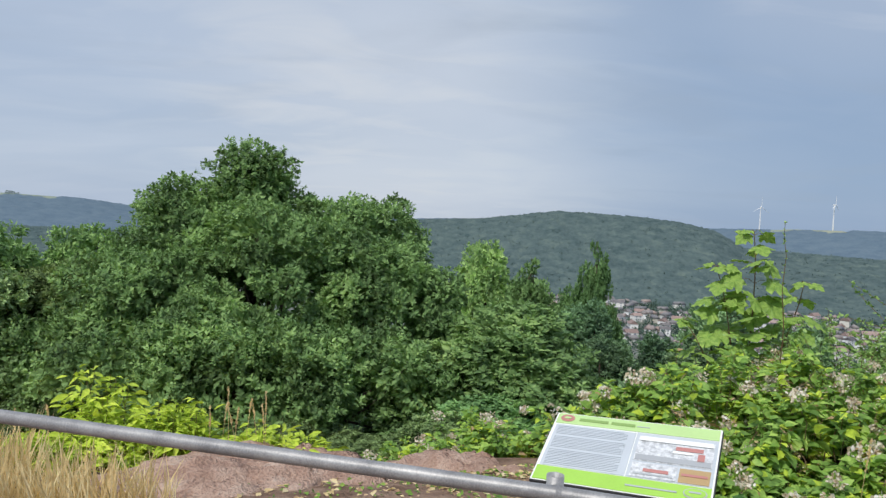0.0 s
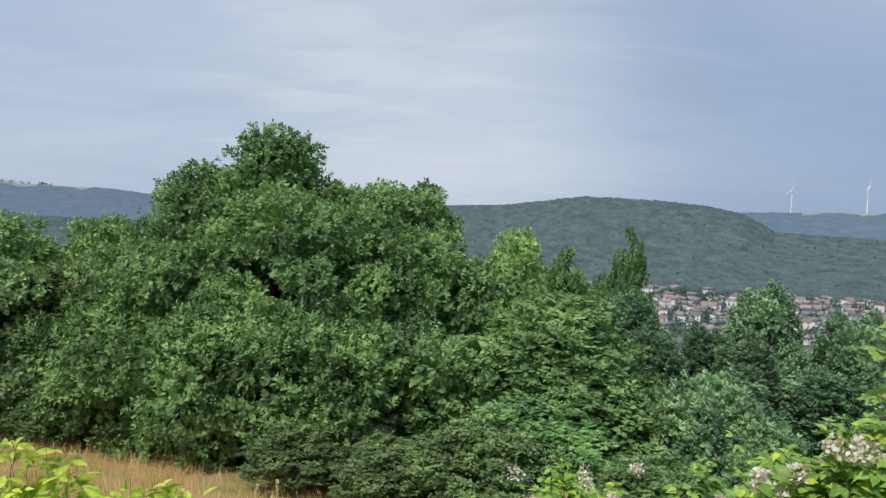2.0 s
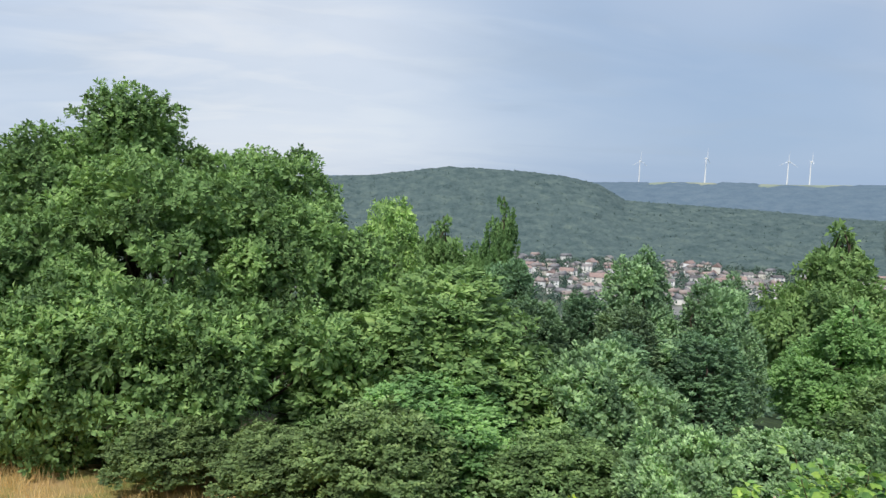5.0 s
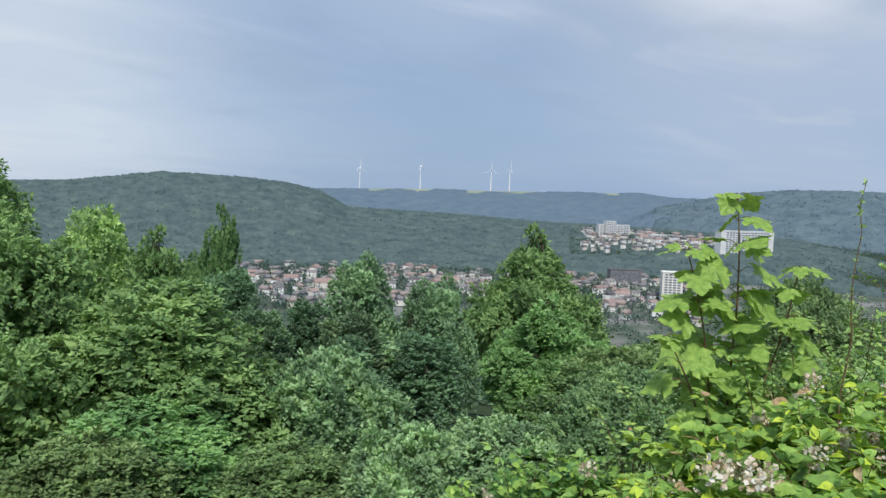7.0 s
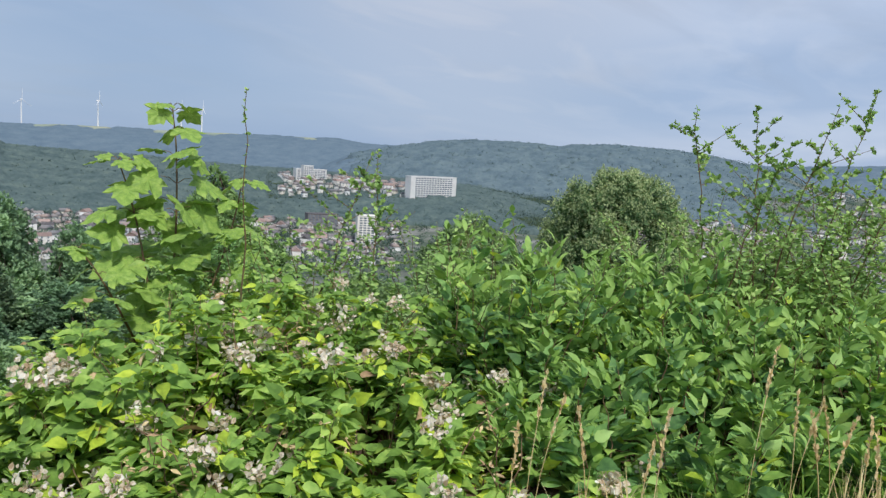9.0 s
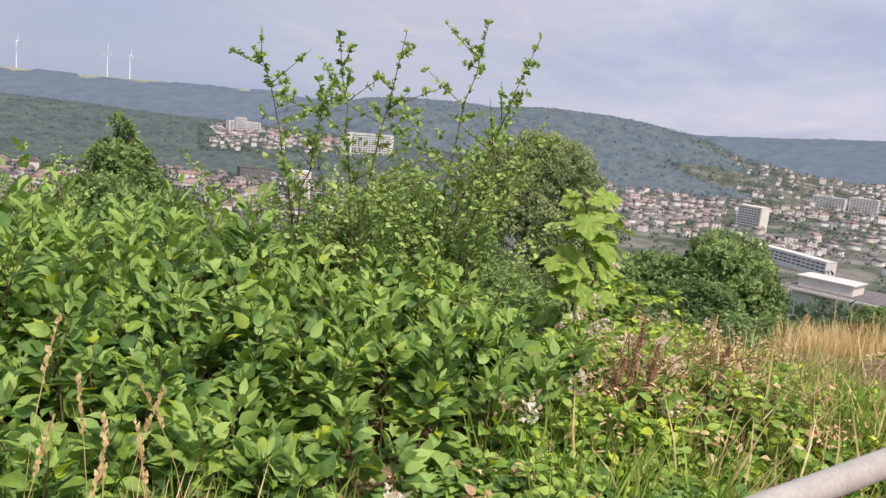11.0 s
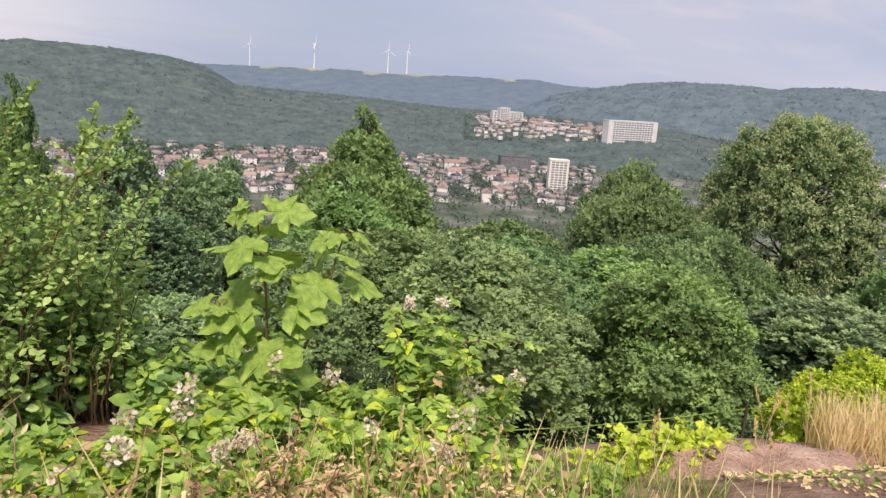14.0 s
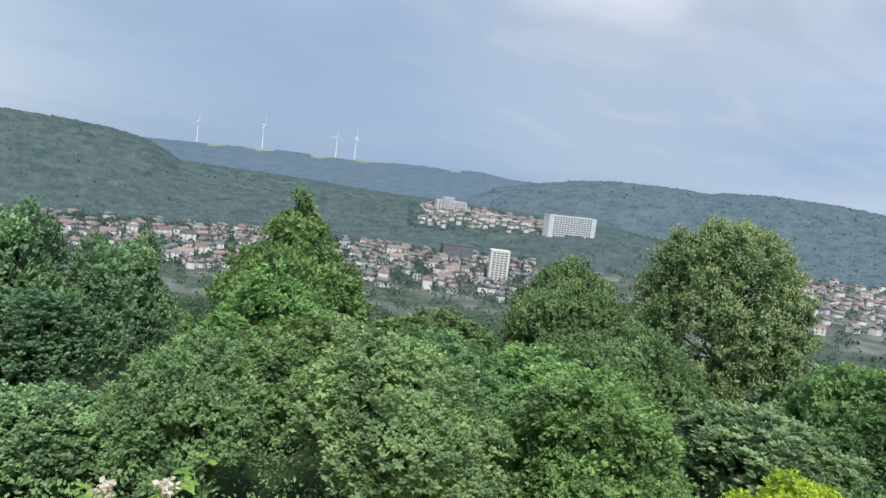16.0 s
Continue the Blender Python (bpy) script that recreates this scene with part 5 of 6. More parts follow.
shrub("dogwood_bush", "dense green dogwood bush with pointed leaves", "shrub", [(4.0, 4.0, 0.6, 1.45), (4.6, 3.3, 0.8, 1.2), (3.7, 3.1, 0.7, 0.85), (4.9, 2.5, 0.7, 1.0), (4.3, 2.2, 0.5, 0.6), (5.4, 2.0, 0.45, 0.7), (3.3, 3.7, 0.5, 0.85)], 330, 0.3, 0.098, "ovate", M_DOGWOOD, 40, 0.006, 23, droop=-0.05, arch=0.15, rise=0.9, tip_mat=M_TIP, extra=((M_BRAMBLE, 0.3), (M_LIME, 0.04)))
shrub("hawthorn_bush", "fine-leaved thorny bush behind the brambles", "shrub", [(3.5, 5.7, 0.8, 1.25), (4.4, 5.0, 0.7, 1.25), (3.0, 6.2, 0.6, 1.0)], 130, 0.4, 0.05, "plain", M_THORN, 84, 0.006, 24, droop=0.0, arch=0.3)
shrub("hawthorn_bush", "thorny bush with small pale green leaves", "shrub", [(6.0, 2.9, 0.6, 1.65), (5.6, 3.5, 0.6, 1.6), (6.4, 3.4, 0.5, 1.3)], 215, 0.45, 0.048, "plain", M_THORN, 95, 0.006, 27, droop=0.0, arch=0.3)
shrub("bramble_bush", "bramble thicket with blossom beside the dry weeds", "bramble", [(7.0, 2.0, 0.5, 0.45), (7.7, 1.75, 0.5, 0.32), (8.3, 2.25, 0.42, 0.5), (6.4, 1.7, 0.5, 0.55), (5.8, 1.6, 0.4, 0.6), (5.2, 1.5, 0.4, 0.5), (7.3, 2.4, 0.5, 0.35)], 170, 0.4, 0.1, "ovate", M_BRAMBLE, 18, 0.005, 25, trio=True, blossom=0.22, extra=((M_LIME, 0.15), (M_DRYLEAF, 0.02)))
shrub("weed_patch", "withered weeds and yellowing leaves by the railing", "weeds", [(5.4, 1.25, 0.4, 0.6), (6.1, 1.1, 0.5, 0.6), (6.9, 1.0, 0.5, 0.42), (7.6, 1.0, 0.5, 0.15), (6.5, 0.5, 0.4, 0.25), (8.2, 1.3, 0.4, 0.1), (4.7, 1.5, 0.4, 0.4), (5.0, 0.9, 0.35, 0.3), (5.8, 0.6, 0.4, 0.3), (7.3, 0.5, 0.5, 0.2), (4.2, 1.3, 0.3, 0.3)], 320, 0.3, 0.075, "ovate", M_BRAMBLE, 20, 0.004, 26, droop=0.1, arch=0.3, extra=((M_DRYLEAF, 0.03), (M_STRAW, 0.06), (M_LIME, 0.12)))
shrub("weed_clump", "bright yellow-green nettle-like plants behind the rock", "weeds", [(-2.6, 4.8, 0.24, 0.68), (-2.05, 4.8, 0.3, 0.4), (-1.3, 4.95, 0.3, 0.22), (-2.9, 4.5, 0.35, 0.2), (-2.5, 4.5, 0.3, 0.25), (-1.0, 5.0, 0.2, 0.1)], 150, 0.2, 0.13, "lance", M_LIME, 20, 0.004, 28, droop=0.35, arch=0.3)
shrub("ivy_mat", "mat of bright yellow-green ivy on the rock", "ivy", [(9.86, 1.6, 0.3, -0.3), (10.25, 1.55, 0.25, -0.38), (9.5, 1.75, 0.25, -0.3)], 95, 0.7, 0.075, "palm", M_LIME, 9, 0.004, 29, droop=0.0, arch=0.7)
shrub("bramble_bush", "rough bramble growth sloping down from the rim", "bramble", [(6.6, 3.1, 0.8, 0.5), (7.4, 3.0, 0.6, 0.35), (6.0, 4.2, 0.8, 0.5), (5.9, 2.2, 0.5, 0.5), (5.0, 5.4, 0.9, 0.3), (8.6, 2.9, 0.5, -0.2), (4.0, 6.6, 0.9, 0.2), (2.0, 6.9, 0.8, 0.1)], 230, 0.4, 0.10, "plain", M_BRAMBLE, 16, 0.005, 30, trio=True, blossom=0.04, extra=((M_DOGWOOD, 0.5),))

M_DOCK = leafy("dock seeds", (0.17, 0.10, 0.062), (0.27, 0.175, 0.11), (0.36, 0.255, 0.17), gloss=0.8, scale=12)
M_WITHER = material("withered stems", ((0.15, 0.085, 0.05), (0.28, 0.18, 0.11), (0.42, 0.31, 0.20)), scale=9, fine=70, bump=0.3)
shrub("withered_weeds", "tangle of withered brown stems and seed heads", "weeds", [(5.6, 1.45, 0.22, 0.9), (5.9, 1.35, 0.25, 0.8), (6.7, 1.2, 0.4, 0.65), (5.2, 1.35, 0.2, 0.65), (7.4, 1.1, 0.4, 0.5), (6.2, 0.9, 0.4, 0.6)], 190, 0.6, 0.045, "lance", M_DRYLEAF, 14, 0.006, 33, droop=0.2, arch=0.5, stem_mat=M_WITHER, extra=((M_STRAW, 0.4),))
shrub("withered_weeds", "dead brown canes standing among the brambles", "weeds", [(2.1, 4.4, 0.6, 0.65), (2.8, 3.9, 0.6, 0.75), (2.4, 5.0, 0.6, 0.95), (3.1, 3.2, 0.5, 0.55)], 75, 0.5, 0.04, "lance", M_DRYLEAF, 12, 0.005, 34, droop=0.2, arch=0.4, stem_mat=M_WITHER, extra=((M_STRAW, 0.5),))
shrub("bramble_bush", "low shaded bramble leaves behind the railing", "bramble", [(2.5, 2.9, 0.4, 0.3), (3.1, 2.4, 0.45, 0.3), (3.8, 1.9, 0.45, 0.3), (4.5, 1.5, 0.4, 0.3), (1.9, 3.2, 0.4, 0.25), (5.1, 1.0, 0.35, 0.25), (3.3, 2.9, 0.4, 0.4)], 230, 0.5, 0.09, "plain", M_DOGWOOD, 12, 0.004, 35, trio=True, low=0.1, extra=((M_BRAMBLE, 0.3),))

# ---- young sycamores and long shoots ----


def leaf_mesh(kind, mat):
    shape, faces = leaf_shape(kind)
    me = bpy.data.meshes.new("leaf")
    me.from_pydata(shape.tolist(), [], faces)
    me.materials.append(mat)
    return me


PALM = leaf_mesh("palm", M_SYCAMORE)


def sapling(label, x, y, tip, seed, whorls, second=None, few=0):
    """A young sycamore: a thin stem with opposite pairs of large lobed leaves on stalks."""
    rng = np.random.default_rng(seed)
    z = ground_z(x, y)
    ob = base("sycamore_sapling", pose(x, y, z), label, "sapling")
    tops = [np.array(tip) - (x, y, z)] + [np.array(q) - (x, y, z) for q in (second or [])]
    for order, top in enumerate(tops):
        t = np.linspace(0, 1, 10)
        pts = np.outer(t, top) + np.stack([0.02 * np.sin(t * 5 + seed), 0.02 * np.sin(t * 7), 0 * t], -1) * (t[:, None] < 1)
        pts[0, 2] -= 0.05
        stem_v, stem_f = tubes([(pts, np.linspace(0.011, 0.004, 10))], 7)
        child(mesh_object("stem", stem_v, stem_f, M_CANE, smooth=True), ob)
        turn = rng.uniform(0, 3)
        stalks = []
        for k, (drop, size) in enumerate(whorls if order == 0 or not few else whorls[:few]):
            if drop > top[2] * 0.9:
                continue
            p = np.array([np.interp(top[2] - drop, pts[:, 2], pts[:, i]) for i in range(3)])
            turn += math.pi / 2 + rng.uniform(-0.3, 0.3)
            for side in range(2 if k % 3 else 3):
                a = turn + side * (math.pi if k % 3 else math.tau / 3) + rng.uniform(-0.25, 0.25)
                reach = size * rng.uniform(0.3, 0.65)
                out = np.array([math.cos(a), math.sin(a), rng.uniform(0.2, 0.6)])
                q = p + out * reach
                stalks.append((np.array([p, p + out * reach * 0.5 + (0, 0, 0.015), q]), [0.003, 0.0025, 0.002]))
                leaf = new("leaf", PALM)
                s = size * rng.uniform(1.0, 1.5)
                along = Vector((math.cos(a), math.sin(a), rng.uniform(-0.9, 0.15))).normalized()
                normal = Vector((rng.normal(0, 0.4) - 0.15, rng.normal(0, 0.4) - 0.35, 1))
                sidev = along.cross(normal).normalized()
                upv = sidev.cross(along).normalized()
                m = Matrix((sidev, along, upv)).transposed().to_4x4()
                leaf.matrix_basis = Matrix.Translation(q) @ m @ Matrix.Scale(s, 4)
                leaf.parent = ob
        for line in stalks:
            sv, sf = tubes([line], 5)
            child(mesh_object("stalk", sv, sf, M_CANE, smooth=True), ob)
    return ob


WHORLS = ((0.0, 0.09), (0.03, 0.12), (0.16, 0.14), (0.32, 0.16), (0.34, 0.13), (0.48, 0.19), (0.62, 0.18), (0.66, 0.2), (0.82, 0.2), (0.98, 0.21), (1.1, 0.18), (1.25, 0.2))
sapling("young sycamore with large lobed leaves above the brambles", 2.95, 6.05, (2.885, 6.075, 1.80), 3, WHORLS, second=[(2.6, 6.2, 1.45), (2.25, 6.0, 0.95), (3.3, 5.9, 1.35)])
sapling("young sycamore with broad light green leaves", 7.2, 2.35, (7.11, 2.32, 1.18), 5, ((0.0, 0.1), (0.02, 0.14), (0.12, 0.17), (0.24, 0.19), (0.3, 0.17), (0.42, 0.2), (0.52, 0.2), (0.62, 0.18), (0.75, 0.2), (0.9, 0.18)), second=[(7.6, 2.3, 1.03), (6.95, 2.4, 0.7)], few=4)


def shoot(label, x, y, tip, seed, leaf=0.05, side=6, mat=None):
    """One long arching shoot with small leaves in tufts and short side twigs."""
    rng = np.random.default_rng(seed)
    z = ground_z(x, y)
    ob = base("thorny_shoot", pose(x, y, z), label, "shoot", "long shoots of the thorn bushes")
    top = np.array(tip) - (x, y, z)
    t = np.linspace(0, 1, 14)
    bow = np.array([0, 0, 0.18 * np.linalg.norm(top[:2])])
    pts = np.outer(t, top) + np.outer(np.sin(t * np.pi), bow) + rng.normal(scale=0.008, size=(14, 3))
    lines = [(pts, np.linspace(0.008, 0.0018, 14))]
    P, A = [], []
    for k in range(side):
        u = rng.uniform(0.45, 0.93)
        p = np.array([np.interp(u, t, pts[:, i]) for i in range(3)])
        a = rng.uniform(0, 6.28)
        q = p + np.array([math.cos(a), math.sin(a), rng.uniform(0.2, 0.9)]) * rng.uniform(0.2, 0.7) * (1.25 - u)
        lines.append((np.linspace(p, q, 5), np.linspace(0.003, 0.001, 5)))
        for v in rng.uniform(0.1, 1, 9):
            P.append(p + (q - p) * v)
    for u in np.concatenate([rng.uniform(0.35, 1.0, 26), np.linspace(0.8, 1, 7)]):
        P.append(np.array([np.interp(u, t, pts[:, i]) for i in range(3)]))
    P = np.repeat(np.array(P), 3, axis=0)
    A = sphere_points(rng, len(P)) + (0, 0, 0.5)
    v, f = tubes(lines[:1], 5)
    child(mesh_object("twig", v, f, M_CANE, smooth=True), ob)
    for line in lines[1:]:
        v, f = tubes([line], 5)
        child(mesh_object("side_twig", v, f, M_CANE, smooth=True), ob)
    v, f = leaves(P, A, sphere_points(rng, len(P)) + (0, 0, 0.7), leaf * rng.uniform(0.4, 1.0, len(P)), "plain")
    child(mesh_object("foliage", v, f, mat or M_THORN), ob)


SHOOTS = (((2.9, 5.35), (2.75, 5.19, 1.90)), ((3.5, 5.6), (3.9, 5.3, 1.55)), ((4.0, 5.3), (4.3, 5.6, 1.6)), ((5.9, 2.8), (5.75, 2.2, 2.1)), ((5.6, 2.9), (6.2, 2.5, 1.75)),
          ((5.6, 3.1), (5.3, 3.2, 2.05)), ((5.4, 3.2), (5.25, 2.7, 2.05)), ((5.5, 3.4), (5.0, 3.5, 2.0)), ((5.9, 3.0), (6.7, 2.9, 1.6)), ((5.9, 3.0), (5.9, 2.6, 2.2)), ((5.1, 3.4), (4.9, 2.9, 1.75)), ((6.1, 2.9), (6.4, 2.4, 1.65)))
for n, ((x, y), tip) in enumerate(SHOOTS):
    shoot("long thorny shoot with tufts of small leaves", x, y, tip, 50 + n, 0.044 if n else 0.03, 13 if n else 0)


def bramble_cane(x, y, points, seed):
    """One thick arching bramble cane with toothed leaves in threes, smaller towards the tip."""
    rng = np.random.default_rng(seed)
    z = ground_z(x, y)
    ob = base("bramble_cane", pose(x, y, z), "arching reddish bramble cane with leaves in threes", "bramble", "single bramble canes")
    way = np.array([(x, y, z - 0.05), *points]) - (x, y, z)
    t = np.linspace(0, 1, 16)
    pts = np.stack([np.interp(t, np.linspace(0, 1, len(way)), way[:, k]) for k in range(3)], -1)
    pts[1:-1] = (pts[:-2] + 2 * pts[1:-1] + pts[2:]) / 4
    v, f = tubes([(pts, np.linspace(0.007, 0.002, 16))], 6)
    child(mesh_object("cane", v, f, M_CANE, smooth=True), ob)
    for n, u in enumerate(np.linspace(0.3, 1.0, 15)):
        p = np.array([np.interp(u, t, pts[:, k]) for k in range(3)])
        a = n * 2.4 + rng.uniform(-0.4, 0.4)
        out = np.array([math.cos(a), math.sin(a), rng.uniform(0.1, 0.6)])
        size = 0.125 * (1.15 - 0.75 * u) * rng.uniform(0.8, 1.2)
        q = p + out * size * 0.5
        turn = np.array([-1.1, 0.0, 1.1])
        side = np.stack([math.cos(a) * np.cos(turn) - math.sin(a) * np.sin(turn), math.sin(a) * np.cos(turn) + math.cos(a) * np.sin(turn), rng.normal(-0.1, 0.2, 3)], -1)
        v, f = leaves(np.repeat(q[None], 3, 0), side, rng.normal(0, 0.25, (3, 3)) + (0, -0.2, 1), np.array([0.9, 1.1, 0.9]) * size, "ovate")
        leaf = child(mesh_object("leaf", v, f, M_BRAMBLE), ob)
        v, f = tubes([([p, q], [0.002, 0.0015])], 5)
        child(mesh_object("stalk", v, f, M_CANE), leaf)


bramble_cane(8.2, 2.2, [(8.3, 2.32, 0.1), (8.6, 2.45, 0.22), (9.2, 2.55, 0.08), (9.72, 2.62, -0.1)], 3)
bramble_cane(8.1, 2.25, [(8.2, 2.35, 0.2), (8.45, 2.5, 0.42), (8.7, 2.6, 0.52)], 4)
bramble_cane(8.0, 2.3, [(8.05, 2.4, 0.2), (8.2, 2.55, 0.38), (8.25, 2.75, 0.4)], 5)

# ---- grasses and ground cover ----


def grass(name, label, category, spots, blades, mat, seed, spread=0.25):
    """Upright blades over areas (x, y, radius, height), as one mass."""
    rng = np.random.default_rng(seed)
    P, A, S = [], [], []
    area = np.array([s[2] ** 2 for s in spots], dtype=float)
    pick = rng.choice(len(spots), blades, p=area / area.sum())
    sp = np.array(spots)[pick]
    a, q = rng.uniform(0, 6.28, blades), np.sqrt(rng.random(blades)) * sp[:, 2]
    x, y = sp[:, 0] + q * np.cos(a), sp[:, 1] + q * np.sin(a)
    p = np.stack([x, y, height(x, y) - 0.02], -1)
    along = np.stack([rng.normal(0, spread, blades), rng.normal(0, spread, blades), np.ones(blades)], -1)
    v, f = leaves(p, along, sphere_points(rng, blades) * (1, 1, 0.1), sp[:, 3] * rng.uniform(0.45, 1.1, blades), "blade")
    ob = mesh_object(name, v, f, mat)
    return tagged(ob, label, category, kind="stuff")


grass("dry_grass", "pale straw-coloured dry grass by the railing", "grass", [(-2.3, 3.25, 0.35, 0.42), (-1.9, 3.1, 0.3, 0.40), (-2.9, 3.6, 0.4, 0.5), (-1.6, 3.15, 0.15, 0.35), (11.3, 0.7, 0.45, 0.5), (11.8, 1.0, 0.5, 0.55), (3.4, 2.0, 0.25, 0.4), (2.5, 2.75, 0.2, 0.42)], 3000, M_STRAW, 61)
grass("dry_grass", "thin dry stalks among the weeds", "grass", [(6.2, 0.8, 0.9, 0.5), (7.4, 0.7, 0.8, 0.45), (8.3, 0.8, 0.7, 0.4), (5.2, 1.2, 0.5, 0.5), (6.0, 1.2, 0.5, 0.6), (6.9, 1.1, 0.5, 0.5)], 560, M_STRAW, 62, spread=0.35)
grass("green_grass", "green grass between the weeds", "grass", [(6.2, 0.9, 1.0, 0.3), (7.6, 0.9, 0.8, 0.25), (3.4, 2.2, 0.7, 0.35), (5.0, 1.3, 0.6, 0.4), (6.8, 1.0, 0.8, 0.42), (8.6, 1.0, 0.5, 0.25)], 4200, M_GRASS, 63, spread=0.4)
grass("meadow_grass", "dry reddish-gold meadow grass on the slope", "grass", [(-17, 22, 9, 0.6), (-9, 20, 7, 0.55), (-24, 24, 7, 0.6), (-4, 19, 5, 0.5), (-13, 26, 4, 0.55), (-20, 27, 2.5, 0.5)], 26000, M_MEADOW, 64, spread=0.3)

grass("meadow_grass", "dry golden grass along the wire fence", "grass", [(16.5, 12.5, 2.6, 0.4), (19.0, 10.0, 2.6, 0.4), (13.5, 14.5, 2.4, 0.4), (21.5, 7.0, 2.6, 0.4), (12.5, 9.5, 2.5, 0.3), (14.5, 7.5, 2.5, 0.3), (11.0, 12.0, 2.5, 0.3), (17.5, 5.5, 2.5, 0.3)], 16000, M_MEADOW, 66, spread=0.4)
grass("green_grass", "green grass growing through the dry meadow", "grass", [(-6, 21, 3, 0.4), (-11, 22, 3, 0.4), (-3, 19, 3, 0.4), (-17, 25, 2, 0.4)], 5000, M_GRASS, 65, spread=0.35)


def seed_stalk(x, y, tall, seed):
    rng = np.random.default_rng(seed)
    z = ground_z(x, y)
    ob = base("grass_stalk", pose(x, y, z), "single tall dry grass stalk with a seed head", "grass", "tall seed stalks")
    b = rng.normal(0, 0.10, 2) * tall
    t = np.linspace(0, 1, 7)
    pts = np.stack([b[0] * t ** 2, b[1] * t ** 2, tall * t - 0.03], -1)
    v, f = tubes([(pts, [0.0017] * 6 + [0.0008])], 4)
    child(mesh_object("stalk", v, f, M_STRAW), ob)
    k = 34
    u = rng.uniform(0.72, 1.0, k)
    p = np.stack([np.interp(u, t, pts[:, i]) for i in range(3)], -1)
    v, f = leaves(p, sphere_points(rng, k) * 0.4 + (0, 0, 1), sphere_points(rng, k), rng.uniform(0.015, 0.03, k), "small")
    child(mesh_object("seed_head", v, f, M_STRAW), ob)


rs = np.random.default_rng(70)
for cx, cy, r, tall, count in ((-1.45, 4.75, 0.25, 0.62, 9), (-2.9, 4.2, 0.3, 0.6, 4), (2.5, 2.9, 0.3, 0.72, 6), (3.3, 2.2, 0.35, 0.75, 6), (3.0, 1.9, 0.3, 0.6, 3), (7.0, 0.8, 0.7, 0.5, 9), (8.6, 0.6, 0.5, 0.5, 5), (10.3, 1.0, 0.4, 0.6, 6)):
    for n in range(count):
        seed_stalk(cx + rs.uniform(-r, r), cy + rs.uniform(-r, r), tall * rs.uniform(0.75, 1.15), int(rs.integers(1e6)))


def undergrowth():
    """Leafy low growth under the trees of the slope, as one mass."""
    rng = np.random.default_rng(81)
    n = 3600
    az, r = np.radians(rng.uniform(-42, 95, n)), rng.uniform(12.5, 55, n)
    x, y = 3 + r * np.sin(az), 0.5 + r * np.cos(az)
    meadow = ((x < -3) & (y < 28.0 - 0.22 * (x + 13))) | ((x < 4) & (np.hypot(x - 3, y) < 23.5)) | ((np.hypot(x - 6.5, y + 0.6) < 19.5) & (x > 10))
    x, y = x[~meadow], y[~meadow]
    n, per = len(x), 24
    c = np.stack([x, y, height(x, y) + rng.uniform(0, 0.9, n)], -1)
    i = np.repeat(np.arange(n), per)
    o = sphere_points(rng, n * per) * (0.9, 0.9, 0.6)
    v, f = leaves(c[i] + o, o + (0, 0, 0.3), o + (0, -0.3, 0.8), rng.uniform(0.10, 0.22, n * per), "small")
    tagged(mesh_object("undergrowth", v, f, M_HAZEL), "low leafy undergrowth below the trees", "undergrowth", kind="stuff")


undergrowth()

# ---- wire fence on the slope ----


def wire_fence():
    ob = base("wire_fence", pose(11.5, 3.6, ground_z(11.5, 3.6)), "single wire strung between thin weathered posts", "fence")
    o = np.array([11.5, 3.6, ground_z(11.5, 3.6)])
    ends = [np.array(p) for p in ((7.0, 5.2, -1.55), (10.08, 4.06, -1.5), (13.3, 2.86, -1.5), (16.5, 1.7, -1.6))]
    for a, b in zip(ends[:-1], ends[1:]):
        t = np.linspace(0, 1, 9)[:, None]
        pts = a + (b - a) * t - np.array([0, 0, 0.05]) * np.sin(t * np.pi) - o
        v, f = tubes([(pts, [0.006] * 9)], 6)
        child(mesh_object("wire", v, f, M_GRASS, smooth=True), ob)
    for p in ends:
        q = np.array([p[0], p[1], ground_z(p[0], p[1]) - 0.2])
        v, f = tubes([(np.array([q, p + (0.01, 0, 0.03)]) - o, [0.02, 0.016])], 7)
        child(mesh_object("post", v, f, M_BARK, smooth=True), ob)


wire_fence()


def curled_leaf(x, y, z):
    """A large withered leaf, curled and hanging over the weeds."""
    ob = base("withered_leaf", pose(x, y, z), "large curled brown withered leaf", "leaf")
    rng = np.random.default_rng(5)
    for k, (a, s) in enumerate(((0.3, 0.13), (2.2, 0.12), (4.0, 0.10))):
        u = np.linspace(0, 1, 9)
        w = np.array([-1, -0.4, 0.4, 1])
        uu, ww = np.meshgrid(u, w, indexing="ij")
        wid = 0.032 * np.sin(uu * 2.9 + 0.12) * (1 + 0.2 * np.sin(9 * uu))
        x0 = s * (np.sin(uu * 2.4) * 0.8)
        z0 = s * (np.cos(uu * 2.4) - 1) * 0.8 + 0.09 * s * np.sin(8 * uu)
        v = np.stack([x0 * math.cos(a) - ww * wid * math.sin(a), x0 * math.sin(a) + ww * wid * math.cos(a), z0 + 0.03 * ww ** 2], -1).reshape(-1, 3)
        i, j = np.meshgrid(np.arange(8), np.arange(3), indexing="ij")
        f = np.stack([i * 4 + j, i * 4 + j + 1, (i + 1) * 4 + j + 1, (i + 1) * 4 + j], -1).reshape(-1, 4)
        child(mesh_object("lobe", v, [f], M_DRYLEAF, smooth=True), ob)
    v, f = tubes([([(0, 0, 0), (0.01, 0.02, z * 0 - (z - ground_z(x, y)))], [0.005, 0.007])], 6)
    child(mesh_object("stalk", v, f, M_CANE, smooth=True), ob)


curled_leaf(5.06, 1.88, 0.38)


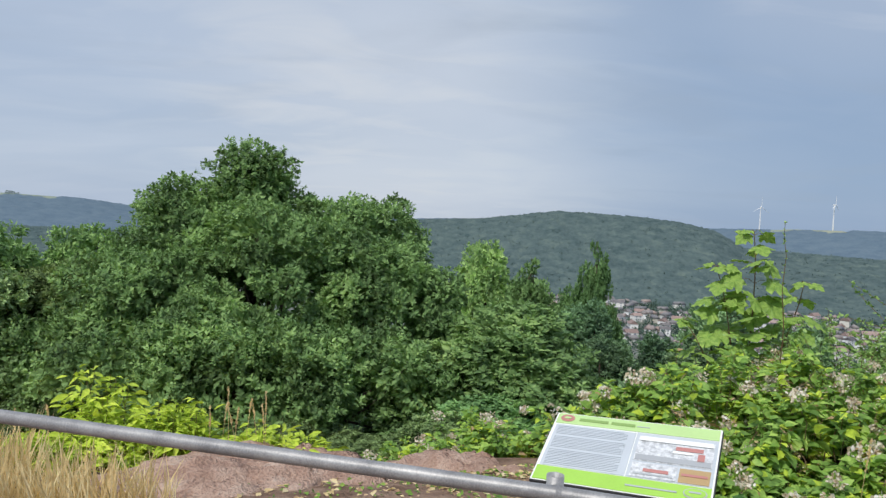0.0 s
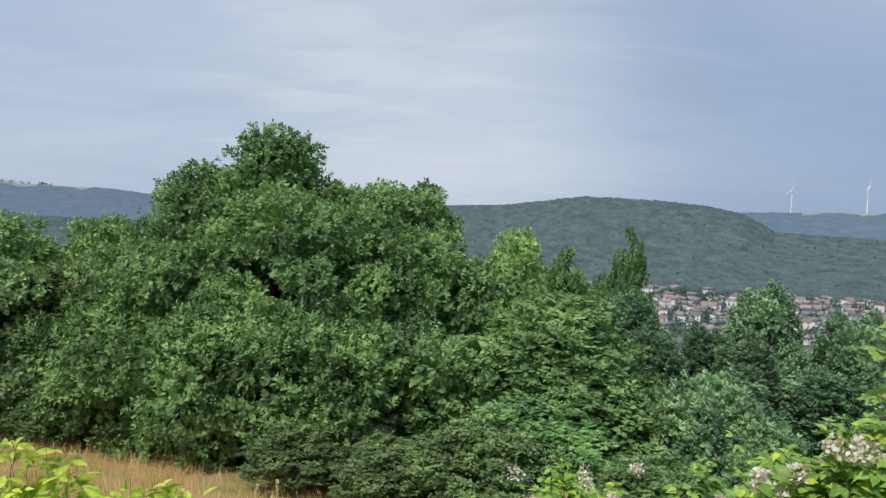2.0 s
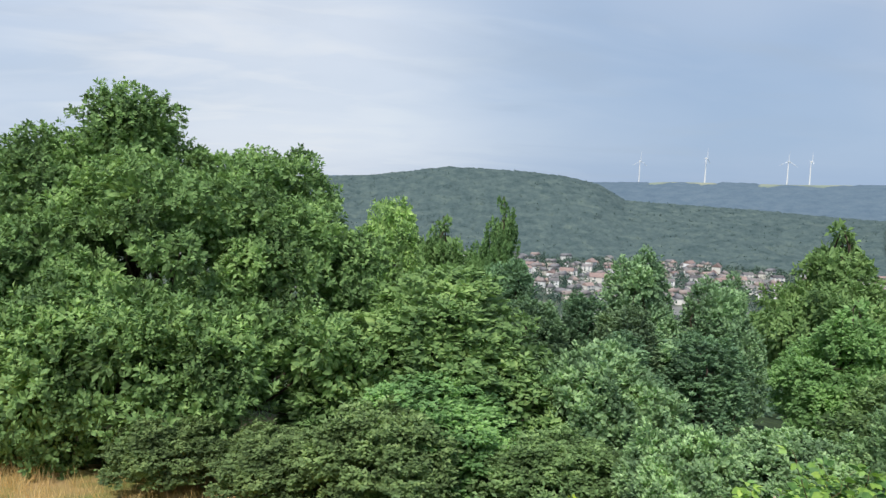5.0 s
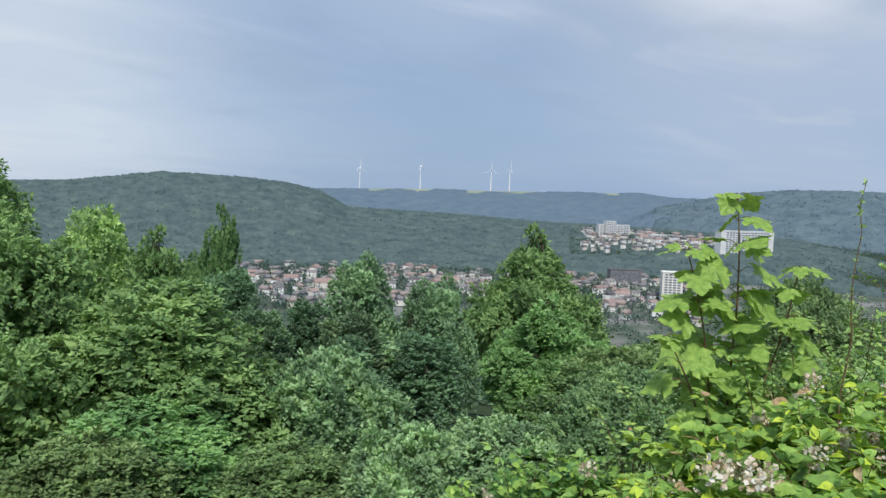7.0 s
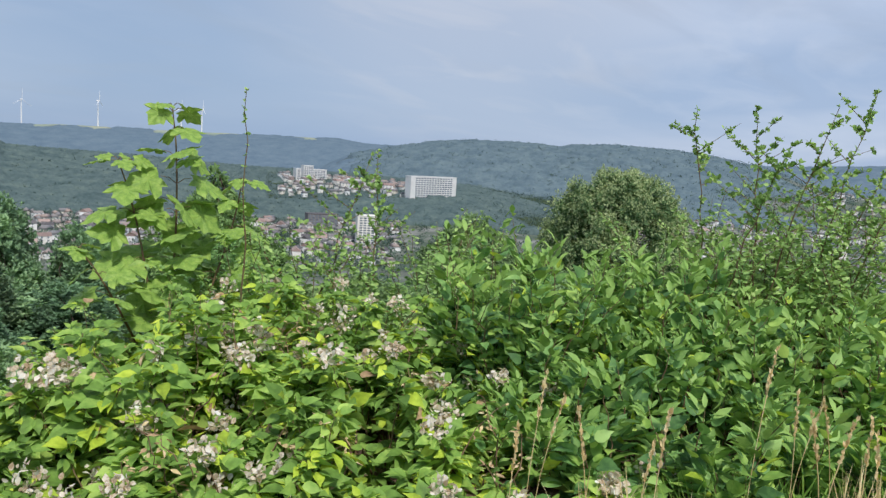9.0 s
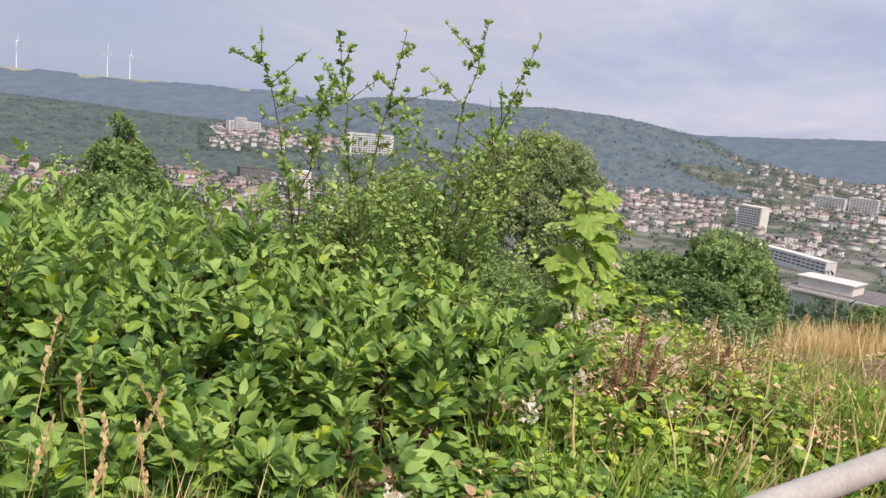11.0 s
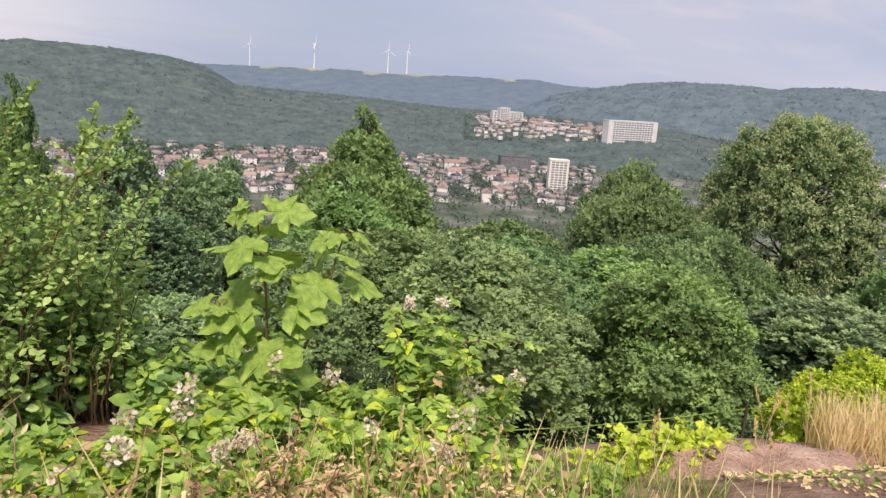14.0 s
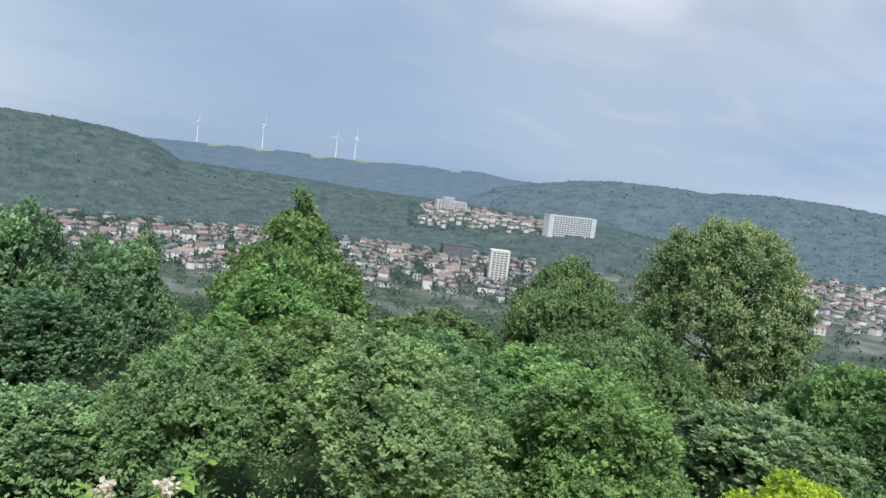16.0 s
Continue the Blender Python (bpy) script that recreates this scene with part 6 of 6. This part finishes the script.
def dock_stalk(x, y, tall, lean, seed):
    """A dead dock: a ribbed brown stem crowded with dry seeds, with a few side branches."""
    rng = np.random.default_rng(seed)
    ob = base("dock_stalk", pose(x, y, ground_z(x, y)), "dead dock stalk crowded with reddish-brown seeds", "weeds", "dead dock stalks")
    t = np.linspace(0, 1, 8)
    pts = np.stack([lean * t ** 1.5, 0.02 * np.sin(4 * t), tall * t - 0.03], -1)
    v, f = tubes([(pts, np.linspace(0.008, 0.003, 8))], 7)
    child(mesh_object("stem", v, f, M_WITHER, smooth=True), ob)
    for k in range(6):
        u = 0.45 + 0.07 * k
        p = np.array([np.interp(u, t, pts[:, i]) for i in range(3)])
        a = k * 2.4
        q = p + np.array([0.05 * math.cos(a), 0.05 * math.sin(a), 0.16]) * (1.3 - u)
        v, f = tubes([([p, q], [0.003, 0.0015])], 5)
        twig = child(mesh_object("branch", v, f, M_WITHER, smooth=True), ob)
        m = 60
        w = rng.random(m)[:, None]
        v, f = leaves(p + (q - p) * w + rng.normal(0, 0.008, (m, 3)), sphere_points(rng, m), sphere_points(rng, m), rng.uniform(0.007, 0.014, m), "plain")
        child(mesh_object("seed_cluster", v, f, M_DOCK), twig)
    m = 420
    u = rng.uniform(0.35, 1.0, m)
    p = np.stack([np.interp(u, t, pts[:, i]) for i in range(3)], -1) + rng.normal(0, 1, (m, 3)) * (0.017 * (1.25 - u))[:, None]
    v, f = leaves(p, sphere_points(rng, m), sphere_points(rng, m), rng.uniform(0.008, 0.016, m), "plain")
    tagged(child(mesh_object("seed_head", v, f, M_DOCK), ob, "dense reddish-brown seed head"), kind="stuff")


for n, (x, y, tall, lean) in enumerate(((5.48, 1.36, 0.72, 0.03), (5.56, 1.28, 0.6, -0.05), (5.4, 1.42, 0.5, 0.06), (6.3, 1.1, 0.5, 0.05))):
    dock_stalk(x, y, tall, lean, 120 + n)


def litter(name, label, spots, n, size, mat, seed, kind="plain", thick=0.3):
    """Small fallen bits lying on the ground and rocks of the lookout, as one mass."""
    rng = np.random.default_rng(seed)
    sp = np.array(spots)[rng.integers(len(spots), size=n)]
    a, q = rng.uniform(0, 6.28, n), np.sqrt(rng.random(n)) * sp[:, 2]
    x, y = sp[:, 0] + q * np.cos(a), sp[:, 1] + q * np.sin(a)
    p = np.stack([x, y, np.maximum(height(x, y), sp[:, 3]) + 0.012], -1)
    flat_way = np.stack([np.cos(a * 3), np.sin(a * 3), rng.normal(0, thick * 0.4, n)], -1)
    up = np.stack([rng.normal(0, thick, n), rng.normal(0, thick, n), np.ones(n)], -1)
    v, f = leaves(p, flat_way, up, size * rng.uniform(0.5, 1.4, n), kind)
    tagged(mesh_object(name, v, f, mat), label, "litter", kind="stuff")


SPOTS = [(5.6, 0.8, 0.9, -9), (7.2, 0.6, 1.0, -9), (3.6, 1.8, 0.9, -9), (-0.4, 3.9, 1.4, -9), (0.8, 4.2, 0.9, -9), (10.4, 0.6, 0.9, -9)]
litter("leaf_litter", "dry brown leaves lying on the ground", SPOTS, 1500, 0.03, M_DRYLEAF, 91)
litter("leaf_litter", "pale bits of straw lying on the ground", SPOTS, 2200, 0.06, M_STRAW, 92, "small")
litter("moss", "low green moss and seedlings on the ground", SPOTS, 3000, 0.035, M_GRASS, 93, thick=0.8)
